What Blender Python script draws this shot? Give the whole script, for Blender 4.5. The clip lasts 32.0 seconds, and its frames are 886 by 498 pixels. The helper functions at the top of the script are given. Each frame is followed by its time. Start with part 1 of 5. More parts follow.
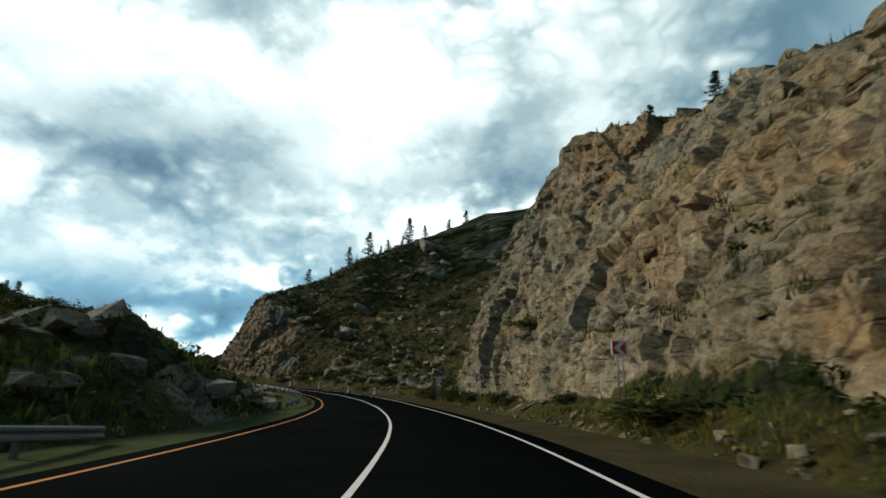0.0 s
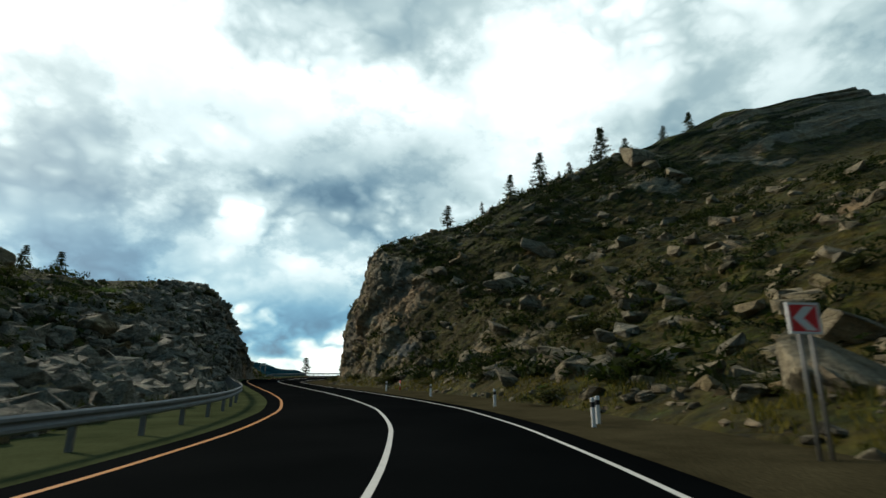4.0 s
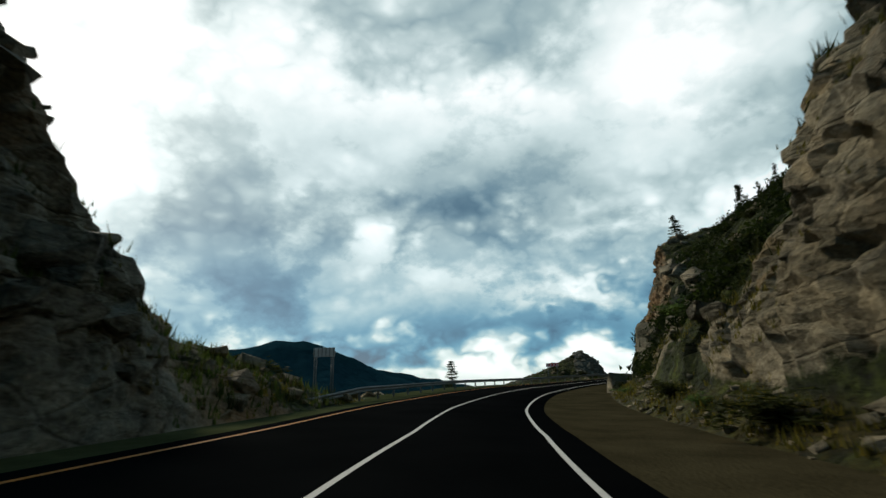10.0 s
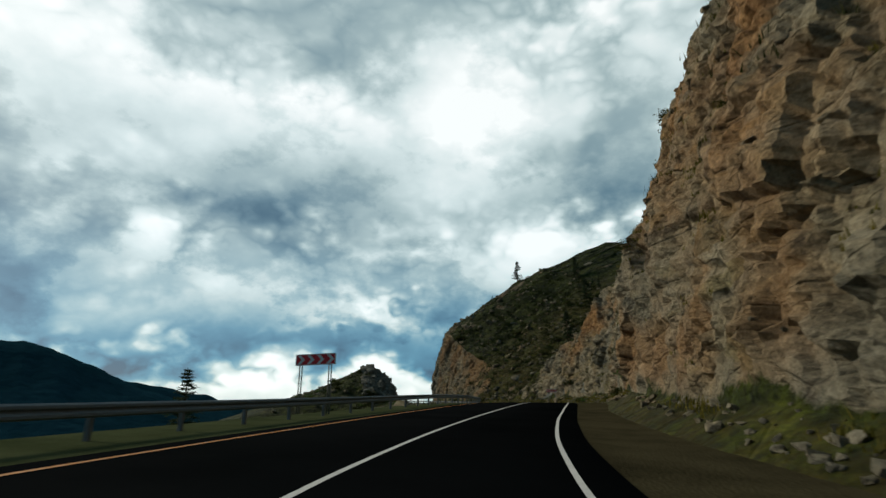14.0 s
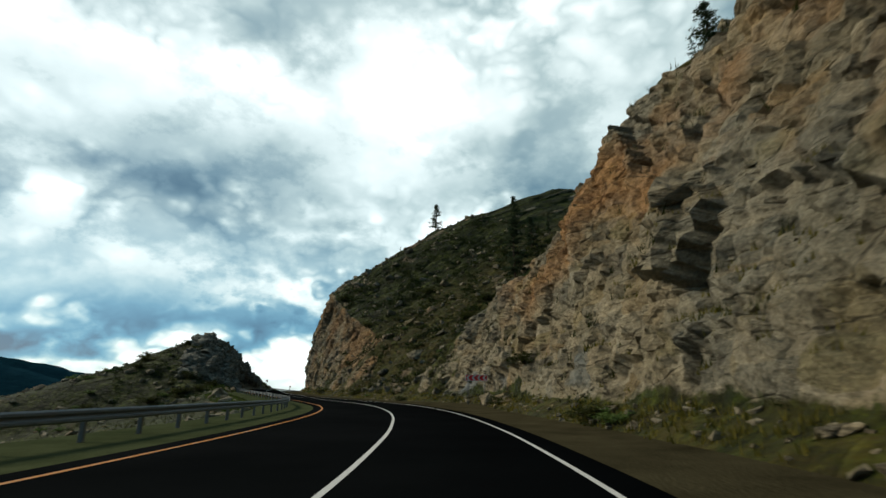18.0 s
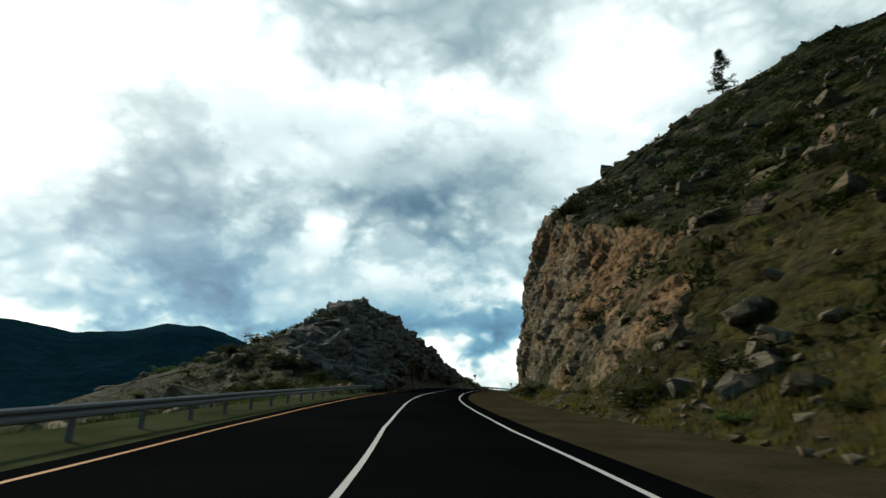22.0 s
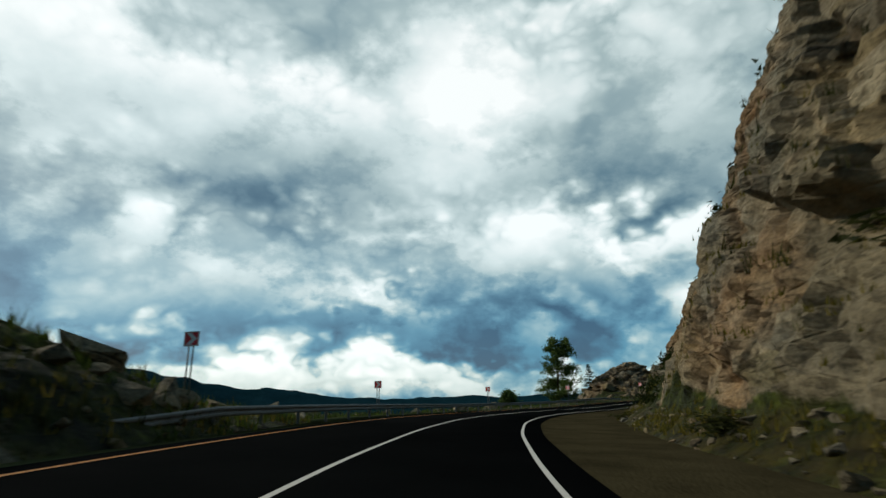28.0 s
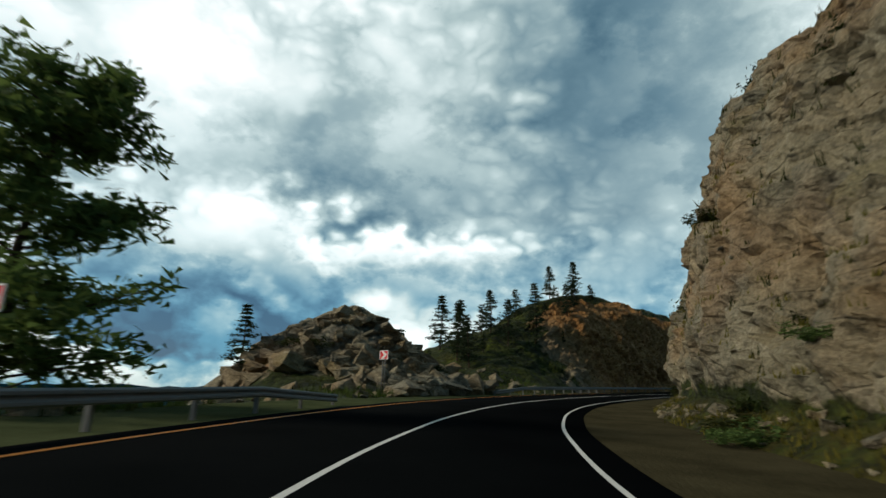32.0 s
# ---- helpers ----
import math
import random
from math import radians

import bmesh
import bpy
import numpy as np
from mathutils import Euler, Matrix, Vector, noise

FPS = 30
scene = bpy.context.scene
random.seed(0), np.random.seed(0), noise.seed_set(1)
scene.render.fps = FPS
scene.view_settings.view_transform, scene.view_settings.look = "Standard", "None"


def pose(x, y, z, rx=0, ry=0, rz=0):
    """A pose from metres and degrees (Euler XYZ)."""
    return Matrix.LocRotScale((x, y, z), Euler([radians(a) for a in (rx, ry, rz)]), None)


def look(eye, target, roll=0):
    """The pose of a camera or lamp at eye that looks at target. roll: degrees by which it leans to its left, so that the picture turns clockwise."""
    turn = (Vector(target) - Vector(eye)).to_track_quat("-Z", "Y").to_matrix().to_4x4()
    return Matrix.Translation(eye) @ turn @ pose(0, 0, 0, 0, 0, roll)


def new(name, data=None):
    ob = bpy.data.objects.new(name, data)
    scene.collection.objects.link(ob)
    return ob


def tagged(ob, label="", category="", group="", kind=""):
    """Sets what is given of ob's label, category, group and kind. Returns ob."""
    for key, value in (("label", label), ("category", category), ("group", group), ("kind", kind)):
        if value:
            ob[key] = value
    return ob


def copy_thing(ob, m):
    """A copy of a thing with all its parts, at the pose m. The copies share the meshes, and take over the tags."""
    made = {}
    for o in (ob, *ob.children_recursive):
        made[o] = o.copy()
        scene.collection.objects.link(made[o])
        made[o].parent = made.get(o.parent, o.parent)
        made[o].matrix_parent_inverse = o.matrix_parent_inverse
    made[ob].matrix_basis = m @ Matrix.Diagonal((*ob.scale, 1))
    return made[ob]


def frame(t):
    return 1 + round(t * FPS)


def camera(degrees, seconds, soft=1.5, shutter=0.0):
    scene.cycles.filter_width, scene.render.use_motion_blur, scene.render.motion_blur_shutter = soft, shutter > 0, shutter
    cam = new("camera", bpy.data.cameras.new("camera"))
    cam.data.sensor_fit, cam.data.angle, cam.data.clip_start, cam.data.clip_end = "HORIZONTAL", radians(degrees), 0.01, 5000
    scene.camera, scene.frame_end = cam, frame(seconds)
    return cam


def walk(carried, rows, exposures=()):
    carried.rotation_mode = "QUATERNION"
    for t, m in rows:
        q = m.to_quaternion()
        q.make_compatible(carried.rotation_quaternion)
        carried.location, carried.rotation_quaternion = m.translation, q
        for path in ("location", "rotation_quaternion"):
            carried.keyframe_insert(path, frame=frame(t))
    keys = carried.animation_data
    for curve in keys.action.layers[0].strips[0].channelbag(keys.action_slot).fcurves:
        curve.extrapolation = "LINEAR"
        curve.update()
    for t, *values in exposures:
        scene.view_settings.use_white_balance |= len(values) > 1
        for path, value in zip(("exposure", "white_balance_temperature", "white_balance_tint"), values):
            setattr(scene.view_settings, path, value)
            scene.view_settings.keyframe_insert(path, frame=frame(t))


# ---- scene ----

cam = camera(80.6, 32.0, soft=1.5, shutter=0.2)
PATH = [
    (0, (0.00, 0.00, 1.270), (0.125, 1.925, 1.799), 1.03),
    (0.5, (0.51, 7.34, 1.263), (0.538, 9.272, 1.787), 1.44),
    (1, (0.68, 14.73, 1.255), (0.622, 16.656, 1.779), 1.65),
    (1.5, (0.55, 22.14, 1.239), (0.420, 24.071, 1.760), 1.72),
    (2, (0.18, 29.58, 1.226), (-0.010, 31.506, 1.736), 1.89),
    (2.5, (-0.44, 37.04, 1.247), (-0.671, 38.958, 1.747), 1.62),
    (3, (-1.29, 44.51, 1.301), (-1.597, 46.421, 1.824), 1.06),
    (3.5, (-2.49, 51.98, 1.419), (-2.899, 53.868, 1.954), 0.64),
    (4, (-4.14, 59.41, 1.590), (-4.681, 61.261, 2.129), 0.51),
    (4.5, (-6.35, 66.74, 1.794), (-7.033, 68.541, 2.341), 0.65),
    (5, (-9.19, 73.91, 2.042), (-10.028, 75.639, 2.587), 0.91),
    (5.5, (-12.67, 80.84, 2.314), (-13.658, 82.490, 2.874), 0.81),
    (6, (-16.82, 87.47, 2.614), (-17.932, 89.031, 3.178), 0.17),
    (6.5, (-21.41, 93.85, 2.931), (-22.611, 95.337, 3.495), -0.44),
    (7, (-26.23, 100.06, 3.233), (-27.454, 101.535, 3.811), -1.13),
    (7.5, (-31.15, 106.22, 3.531), (-32.364, 107.700, 4.119), -1.28),
    (8, (-35.99, 112.46, 3.824), (-37.191, 113.951, 4.410), -1.07),
    (8.5, (-40.68, 118.80, 4.105), (-41.838, 120.322, 4.691), -1.15),
    (9, (-45.13, 125.26, 4.361), (-46.227, 126.826, 4.951), -1.56),
    (9.5, (-49.32, 131.85, 4.595), (-50.356, 133.462, 5.168), -1.69),
    (10, (-53.24, 138.56, 4.815), (-54.219, 140.211, 5.376), -1.44),
    (10.5, (-56.86, 145.41, 5.051), (-57.767, 147.101, 5.604), -1.31),
    (11, (-60.15, 152.41, 5.313), (-60.970, 154.142, 5.866), -1.59),
    (11.5, (-63.11, 159.54, 5.600), (-63.853, 161.305, 6.161), -1.72),
    (12, (-65.75, 166.78, 5.913), (-66.417, 168.573, 6.489), -1.49),
    (12.5, (-68.05, 174.10, 6.242), (-68.636, 175.919, 6.837), -1.18),
    (13, (-69.98, 181.47, 6.588), (-70.465, 183.320, 7.179), -1.00),
    (13.5, (-71.48, 188.88, 6.935), (-71.857, 190.752, 7.542), -0.78),
    (14, (-72.53, 196.32, 7.283), (-72.794, 198.204, 7.898), -0.57),
    (14.5, (-73.11, 203.81, 7.650), (-73.260, 205.710, 8.262), -0.52),
    (15, (-73.22, 211.40, 8.027), (-73.265, 213.309, 8.633), -0.51),
    (15.5, (-72.93, 219.07, 8.432), (-72.873, 220.969, 9.037), -0.64),
    (16, (-72.30, 226.78, 8.844), (-72.177, 228.685, 9.449), -0.47),
    (16.5, (-71.50, 234.61, 9.242), (-71.354, 236.512, 9.838), -0.21),
    (17, (-70.68, 242.60, 9.587), (-70.552, 244.511, 10.169), 0.04),
    (17.5, (-69.99, 250.78, 9.867), (-69.915, 252.696, 10.442), 0.25),
    (18, (-69.57, 259.16, 10.083), (-69.561, 261.077, 10.649), 0.36),
    (18.5, (-69.49, 267.63, 10.265), (-69.548, 269.549, 10.822), 0.86),
    (19, (-69.78, 276.08, 10.445), (-69.922, 278.000, 11.003), 1.30),
    (19.5, (-70.49, 284.51, 10.612), (-70.725, 286.409, 11.181), 1.53),
    (20, (-71.65, 292.87, 10.774), (-72.001, 294.754, 11.341), 1.52),
    (20.5, (-73.30, 301.17, 10.939), (-73.767, 303.038, 11.497), 1.43),
    (21, (-75.49, 309.43, 11.125), (-76.071, 311.257, 11.677), 1.36),
    (21.5, (-78.19, 317.60, 11.324), (-78.887, 319.388, 11.873), 0.97),
    (22, (-81.38, 325.66, 11.545), (-82.196, 327.401, 12.100), 0.63),
    (22.5, (-84.97, 333.62, 11.788), (-85.869, 335.313, 12.350), 0.82),
    (23, (-88.86, 341.48, 12.044), (-89.800, 343.145, 12.620), 1.05),
    (23.5, (-92.85, 349.33, 12.314), (-93.792, 351.000, 12.892), 0.98),
    (24, (-96.75, 357.28, 12.597), (-97.657, 358.965, 13.179), 0.64),
    (24.5, (-100.46, 365.45, 12.904), (-101.294, 367.170, 13.480), 0.04),
    (25, (-103.88, 373.95, 13.222), (-104.639, 375.711, 13.807), -0.45),
    (25.5, (-107.04, 382.78, 13.570), (-107.715, 384.569, 14.153), -0.75),
    (26, (-109.95, 391.91, 13.928), (-110.549, 393.725, 14.517), -0.73),
    (26.5, (-112.54, 401.31, 14.266), (-113.062, 403.149, 14.851), -0.70),
    (27, (-114.74, 410.94, 14.535), (-115.179, 412.801, 15.108), -0.80),
    (27.5, (-116.50, 420.79, 14.715), (-116.843, 422.673, 15.286), -0.99),
    (28, (-117.75, 430.84, 14.826), (-118.002, 432.750, 15.378), -1.00),
    (28.5, (-118.50, 440.95, 14.875), (-118.655, 442.876, 15.388), -1.07),
    (29, (-118.77, 450.94, 14.861), (-118.824, 452.878, 15.372), -0.96),
    (29.5, (-118.46, 460.80, 14.804), (-118.397, 462.737, 15.308), -0.39),
    (30, (-117.50, 470.48, 14.706), (-117.302, 472.410, 15.204), -0.24),
    (30.5, (-115.80, 480.13, 14.590), (-115.448, 482.033, 15.089), -0.07),
    (31, (-113.24, 489.87, 14.498), (-112.732, 491.730, 15.012), 0.31),
    (31.5, (-109.78, 499.61, 14.447), (-109.104, 501.421, 14.967), 1.14),
    (32, (-105.37, 509.28, 14.439), (-104.538, 511.020, 14.975), 1.20),
]
walk(cam, [(t, look(eye, target, roll)) for t, eye, target, roll in PATH], [(0.0, 0.18), (3.0, 0.15), (6.0, -0.02), (7.5, 0.06), (9.0, -0.12), (12.0, -0.35), (15.0, -0.25), (18.0, 0.02), (20.0, 0.02), (22.0, -0.03), (25.0, -0.18), (28.0, -0.32), (30.5, -0.32), (32.0, -0.15)])

# ---- light ----
SUN_AZ, SUN_EL = 74.0, 33.0      # degrees to the left of +y, degrees above the horizon


def node(nt, kind, *inputs, **props):
    """A node with its inputs: numbers, colours or sockets, in order; None leaves one as it is."""
    n = nt.nodes.new(kind)
    for k, v in props.items():
        setattr(n, k, v)
    for i, v in enumerate(inputs):
        if v is None:
            continue
        if isinstance(v, bpy.types.NodeSocket):
            nt.links.new(v, n.inputs[i])
        else:
            n.inputs[i].default_value = v
    return n


def m_(nt, op, a, b=None, c=None, clamp=False):
    return node(nt, "ShaderNodeMath", a, b, c, operation=op, use_clamp=clamp).outputs[0]


def ramp(nt, fac, stops, mode="LINEAR"):
    n = node(nt, "ShaderNodeValToRGB", fac)
    n.color_ramp.interpolation = mode
    el = n.color_ramp.elements
    while len(el) < len(stops):
        el.new(0.5)
    for e, (p, c) in zip(el, stops):
        e.position, e.color = p, (c if isinstance(c, tuple) else (c, c, c)) + (1,)
    return n.outputs[0]


def mixc(nt, fac, a, b, blend="MIX"):
    n = node(nt, "ShaderNodeMix", data_type="RGBA", blend_type=blend)
    for sock, v in ((n.inputs[0], fac), (n.inputs[6], a), (n.inputs[7], b)):
        if isinstance(v, bpy.types.NodeSocket):
            nt.links.new(v, sock)
        else:
            sock.default_value = v if not isinstance(v, tuple) else v + (1,) * (4 - len(v))
    return n.outputs[2]


def build_sky():
    world = bpy.data.worlds.new("sky")
    scene.world = world
    world.use_nodes = True
    nt = world.node_tree
    nt.nodes.clear()
    co = node(nt, "ShaderNodeTexCoord").outputs["Generated"]
    xyz = node(nt, "ShaderNodeSeparateXYZ", co).outputs
    az = m_(nt, "MULTIPLY", m_(nt, "ARCTAN2", m_(nt, "MULTIPLY", xyz[0], -1.0), xyz[1]), 57.2958)
    el = m_(nt, "MULTIPLY", m_(nt, "ARCSINE", xyz[2]), 57.2958)
    # clouds lie on a layer: stretch them towards the horizon
    lay = node(nt, "ShaderNodeMapping", co, None, None, (1.0, 1.0, 1.5)).outputs[0]
    big = node(nt, "ShaderNodeTexNoise", lay, None, 2.2, 4.0, 0.45, 2.1, 0.0, 0.2).outputs[0]
    heap = ramp(nt, node(nt, "ShaderNodeTexNoise", lay, None, 3.4, 9.0, 0.58, 2.0, 0.0, 0.0).outputs[0], [(0.42, 0.0), (0.478, 0.36), (0.512, 0.68), (0.66, 1.0)])
    puff = -0.355                                        # rounded heads with creases between
    for scale, amount in ((4.5, 1.0), (9.5, 0.55), (19.0, 0.36), (38.0, 0.10)):
        lobe = m_(nt, "ABSOLUTE", m_(nt, "SUBTRACT", node(nt, "ShaderNodeTexNoise", lay, None, scale, 1.5, 0.5, 2.0, 0.0, 0.15).outputs[0], 0.5))
        puff = m_(nt, "ADD", m_(nt, "MULTIPLY", lobe, 2.0 * amount), puff)
    wob = m_(nt, "ADD", m_(nt, "MULTIPLY", m_(nt, "SUBTRACT", node(nt, "ShaderNodeTexNoise", lay, None, 3.0, 6.0, 0.5).outputs[0], 0.5), 16.0), m_(nt, "MULTIPLY", puff, 14.0))
    azw, elw = m_(nt, "ADD", az, m_(nt, "MULTIPLY", wob, 1.0)), m_(nt, "SUBTRACT", el, m_(nt, "MULTIPLY", wob, 0.5))

    def mass(a, e, wa, we, amount):
        """A cloud mass round azimuth a and height e: its size and how much lighter or darker it is."""
        u = m_(nt, "POWER", m_(nt, "ABSOLUTE", m_(nt, "DIVIDE", m_(nt, "SUBTRACT", azw, a), wa)), 2.0)
        v = m_(nt, "POWER", m_(nt, "ABSOLUTE", m_(nt, "DIVIDE", m_(nt, "SUBTRACT", elw, e), we)), 2.0)
        return m_(nt, "MULTIPLY", m_(nt, "EXPONENT", m_(nt, "MULTIPLY", m_(nt, "ADD", u, v), -1.0)), amount)

    # the shapes are crisper low over the horizon
    crisp = ramp(nt, m_(nt, "DIVIDE", el, 50.0), [(0.12, 1.0), (0.55, 0.52)])
    detail = m_(nt, "MULTIPLY", m_(nt, "ADD", m_(nt, "MULTIPLY", m_(nt, "SUBTRACT", heap, 0.5), 0.50), m_(nt, "MULTIPLY", puff, 0.80)), crisp)
    total = m_(nt, "ADD", 0.695, m_(nt, "ADD", m_(nt, "MULTIPLY", m_(nt, "SUBTRACT", big, 0.5), 0.62), detail))
    for spec in ((20, 9, 55, 5.5, -0.13), (23, 22.5, 12, 4.2, -0.36), (26, 31, 14, 4.5, 0.24), (-3, 36, 11, 6.5, 0.42), (-15, 22, 15, 3.4, -0.40), (-44, 32, 12, 16, -0.46),
                 (-20, 16.3, 15, 1.9, 0.55), (-14, 11, 15, 2.8, -0.26), (28, 7.6, 26, 2.0, -0.38), (15, 10.8, 6, 1.9, 0.46), (74, 30, 20, 13, 0.42), (50, 23, 13, 8, -0.16), (2, 31, 4, 3, 0.16),
                 (58, 13, 20, 5, -0.12), (38, 16.5, 18, 1.8, 0.12), (22, 3.2, 60, 1.2, 0.27), (6, 5.2, 16, 1.6, -0.34), (-13, 31, 5, 5, -0.20), (44, 35, 14, 7, 0.20)):
        total = m_(nt, "ADD", total, mass(*spec))
    # unseen sky overhead and behind, darkened to dim the light on the ground
    total = m_(nt, "SUBTRACT", total, m_(nt, "MULTIPLY", ramp(nt, m_(nt, "DIVIDE", el, 90.0), [(0.47, 0.0), (0.60, 1.0)]), 0.70))
    total = m_(nt, "SUBTRACT", total, m_(nt, "MULTIPLY", ramp(nt, m_(nt, "ADD", m_(nt, "MULTIPLY", xyz[1], 0.5), 0.5), [(0.25, 1.0), (0.55, 0.0)]), 0.60))
    cloud = ramp(nt, total, [(0.0, (0.03, 0.10, 0.15)), (0.22, (0.130, 0.238, 0.288)), (0.42, (0.265, 0.392, 0.42)), (0.60, (0.46, 0.60, 0.60)), (0.80, (0.77, 0.91, 0.90)), (1.0, (1.13, 1.20, 1.18))])
    # the lower cloud is bluer where it is thin
    low = m_(nt, "MULTIPLY", ramp(nt, m_(nt, "DIVIDE", el, 30.0), [(0.15, 1.0), (0.62, 0.0)]), ramp(nt, total, [(0.35, 1.0), (0.72, 0.0)]))
    cloud = mixc(nt, low, cloud, mixc(nt, 1.0, cloud, (0.32, 0.86, 1.2), "MULTIPLY"))
    high = m_(nt, "MULTIPLY", ramp(nt, m_(nt, "DIVIDE", el, 40.0), [(0.45, 0.0), (0.8, 1.0)]), 0.6)
    cloud = mixc(nt, high, cloud, mixc(nt, 1.0, cloud, (1.03, 1.0, 0.99), "MULTIPLY"))
    sky = node(nt, "ShaderNodeTexSky", sky_type="NISHITA", sun_disc=False, sun_elevation=radians(SUN_EL), sun_rotation=radians(-SUN_AZ)).outputs[0]
    a = node(nt, "ShaderNodeBackground", cloud, 1.0).outputs[0]
    b = node(nt, "ShaderNodeBackground", sky, 0.02).outputs[0]
    node(nt, "ShaderNodeOutputWorld", node(nt, "ShaderNodeAddShader", a, b).outputs[0])


build_sky()
lamp = bpy.data.lights.new("sun", "SUN")
lamp.energy, lamp.angle, lamp.color = 2.9, radians(12), (1.0, 0.90, 0.72)
sun_dir = Vector((-math.sin(radians(SUN_AZ)) * math.cos(radians(SUN_EL)), math.cos(radians(SUN_AZ)) * math.cos(radians(SUN_EL)), math.sin(radians(SUN_EL))))
new("sun", lamp).matrix_world = look(sun_dir * 300, (0, 0, 0))


# ---- materials ----
def material(name, rough=0.9, spec=0.3, metal=0.0):
    mat = bpy.data.materials.new(name)
    mat.use_nodes = True
    nt = mat.node_tree
    b = nt.nodes["Principled BSDF"]
    b.inputs["Roughness"].default_value, b.inputs["Metallic"].default_value, b.inputs["Specular IOR Level"].default_value = rough, metal, spec
    return mat, nt, b


def bump(nt, b, height, strength, dist):
    n = node(nt, "ShaderNodeBump", strength, dist)
    nt.links.new(height, n.inputs["Height"])
    nt.links.new(n.outputs[0], b.inputs["Normal"])


def noise_(nt, co, scale, detail=5.0, rough=0.55, dist=0.0):
    return node(nt, "ShaderNodeTexNoise", co, None, scale, detail, rough, 2.0, 0.0, dist).outputs[0]


def obj_co(nt):
    return node(nt, "ShaderNodeTexCoord").outputs["Object"]


def simple(name, colour, rough=0.8, spec=0.3, metal=0.0, vary=0.25, scale=6.0):
    """A painted or plain surface with two scales of grime."""
    mat, nt, b = material(name, rough, spec, metal)
    co = obj_co(nt)
    f = m_(nt, "ADD", m_(nt, "MULTIPLY", noise_(nt, co, scale), 0.6), m_(nt, "MULTIPLY", noise_(nt, co, scale * 9), 0.4))
    dark = tuple(c * (1 - vary) for c in colour)
    nt.links.new(mixc(nt, ramp(nt, f, [(0.3, 0.0), (0.7, 1.0)]), dark, colour), b.inputs["Base Color"])
    bump(nt, b, f, 0.15, 0.01)
    return mat


def rock_colour(nt, co, warm, grey_all=0.0):
    """Granite in beige and grey with rusty stains; warm: how far the rust goes."""
    dip = node(nt, "ShaderNodeMapping", co, None, (0.35, -0.45, 0.3), (1.0, 1.0, 2.2)).outputs[0]
    base = ramp(nt, noise_(nt, dip, 0.22, 8.0, 0.65, 0.6), [(0.28, (0.066, 0.052, 0.029)), (0.43, (0.17, 0.136, 0.078)), (0.58, (0.28, 0.228, 0.135)), (0.75, (0.42, 0.36, 0.235))])
    grey = ramp(nt, noise_(nt, dip, 0.9, 7.0, 0.7), [(0.35, (0.088, 0.090, 0.073)), (0.65, (0.25, 0.242, 0.185))])
    amount = m_(nt, "MAXIMUM", ramp(nt, noise_(nt, co, 0.11, 4.0), [(0.48, 0.0), (0.68, 0.75)]), m_(nt, "MAXIMUM", grey_all, node(nt, "ShaderNodeAttribute", attribute_name="grey").outputs["Fac"]))
    # each broken face has weathered to a colour of its own
    face = node(nt, "ShaderNodeSeparateXYZ", node(nt, "ShaderNodeTexVoronoi", dip, None, 0.42, feature="F1").outputs["Color"]).outputs[0]
    own = ramp(nt, face, [(0.0, (0.105, 0.112, 0.100)), (0.28, (0.19, 0.165, 0.105)), (0.5, (0.30, 0.255, 0.165)), (0.72, (0.37, 0.33, 0.235)), (0.88, (0.23, 0.155, 0.070)), (1.0, (0.17, 0.15, 0.06))])
    base = mixc(nt, 0.45, base, own)
    col = mixc(nt, amount, base, grey)
    rust = ramp(nt, noise_(nt, dip, 0.4, 6.0, 0.6), [(0.3, (0.22, 0.095, 0.028)), (0.7, (0.42, 0.225, 0.08))])
    where = m_(nt, "MAXIMUM", m_(nt, "MULTIPLY", ramp(nt, noise_(nt, co, 0.085, 5.0, 0.6, 0.5), [(0.52, 0.0), (0.68, 1.0)]), warm), node(nt, "ShaderNodeAttribute", attribute_name="rust").outputs["Fac"])
    col = mixc(nt, where, col, rust)
    speck = ramp(nt, noise_(nt, co, 9.0, 4.0, 0.75), [(0.3, 0.5), (0.7, 1.25)])
    flake = ramp(nt, noise_(nt, co, 1.7, 7.0, 0.7, 0.2), [(0.33, 0.55), (0.45, 0.95), (0.68, 1.15)])
    col = mixc(nt, 1.0, col, flake, "MULTIPLY")
    return mixc(nt, 1.0, col, speck, "MULTIPLY"), dip


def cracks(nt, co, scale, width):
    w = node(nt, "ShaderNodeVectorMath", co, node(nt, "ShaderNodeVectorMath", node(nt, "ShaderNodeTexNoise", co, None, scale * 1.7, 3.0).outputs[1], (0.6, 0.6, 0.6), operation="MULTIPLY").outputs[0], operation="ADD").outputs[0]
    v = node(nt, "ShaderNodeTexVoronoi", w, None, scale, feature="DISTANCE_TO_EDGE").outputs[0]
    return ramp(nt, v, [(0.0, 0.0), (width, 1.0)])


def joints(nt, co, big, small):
    """Dark joints, crevice shade put into the colour; gone on fresh or fused rock."""
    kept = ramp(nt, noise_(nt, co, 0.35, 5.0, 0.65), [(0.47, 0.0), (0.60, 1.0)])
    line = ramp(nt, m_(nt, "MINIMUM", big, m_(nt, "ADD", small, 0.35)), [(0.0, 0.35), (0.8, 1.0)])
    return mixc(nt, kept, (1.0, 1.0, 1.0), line)


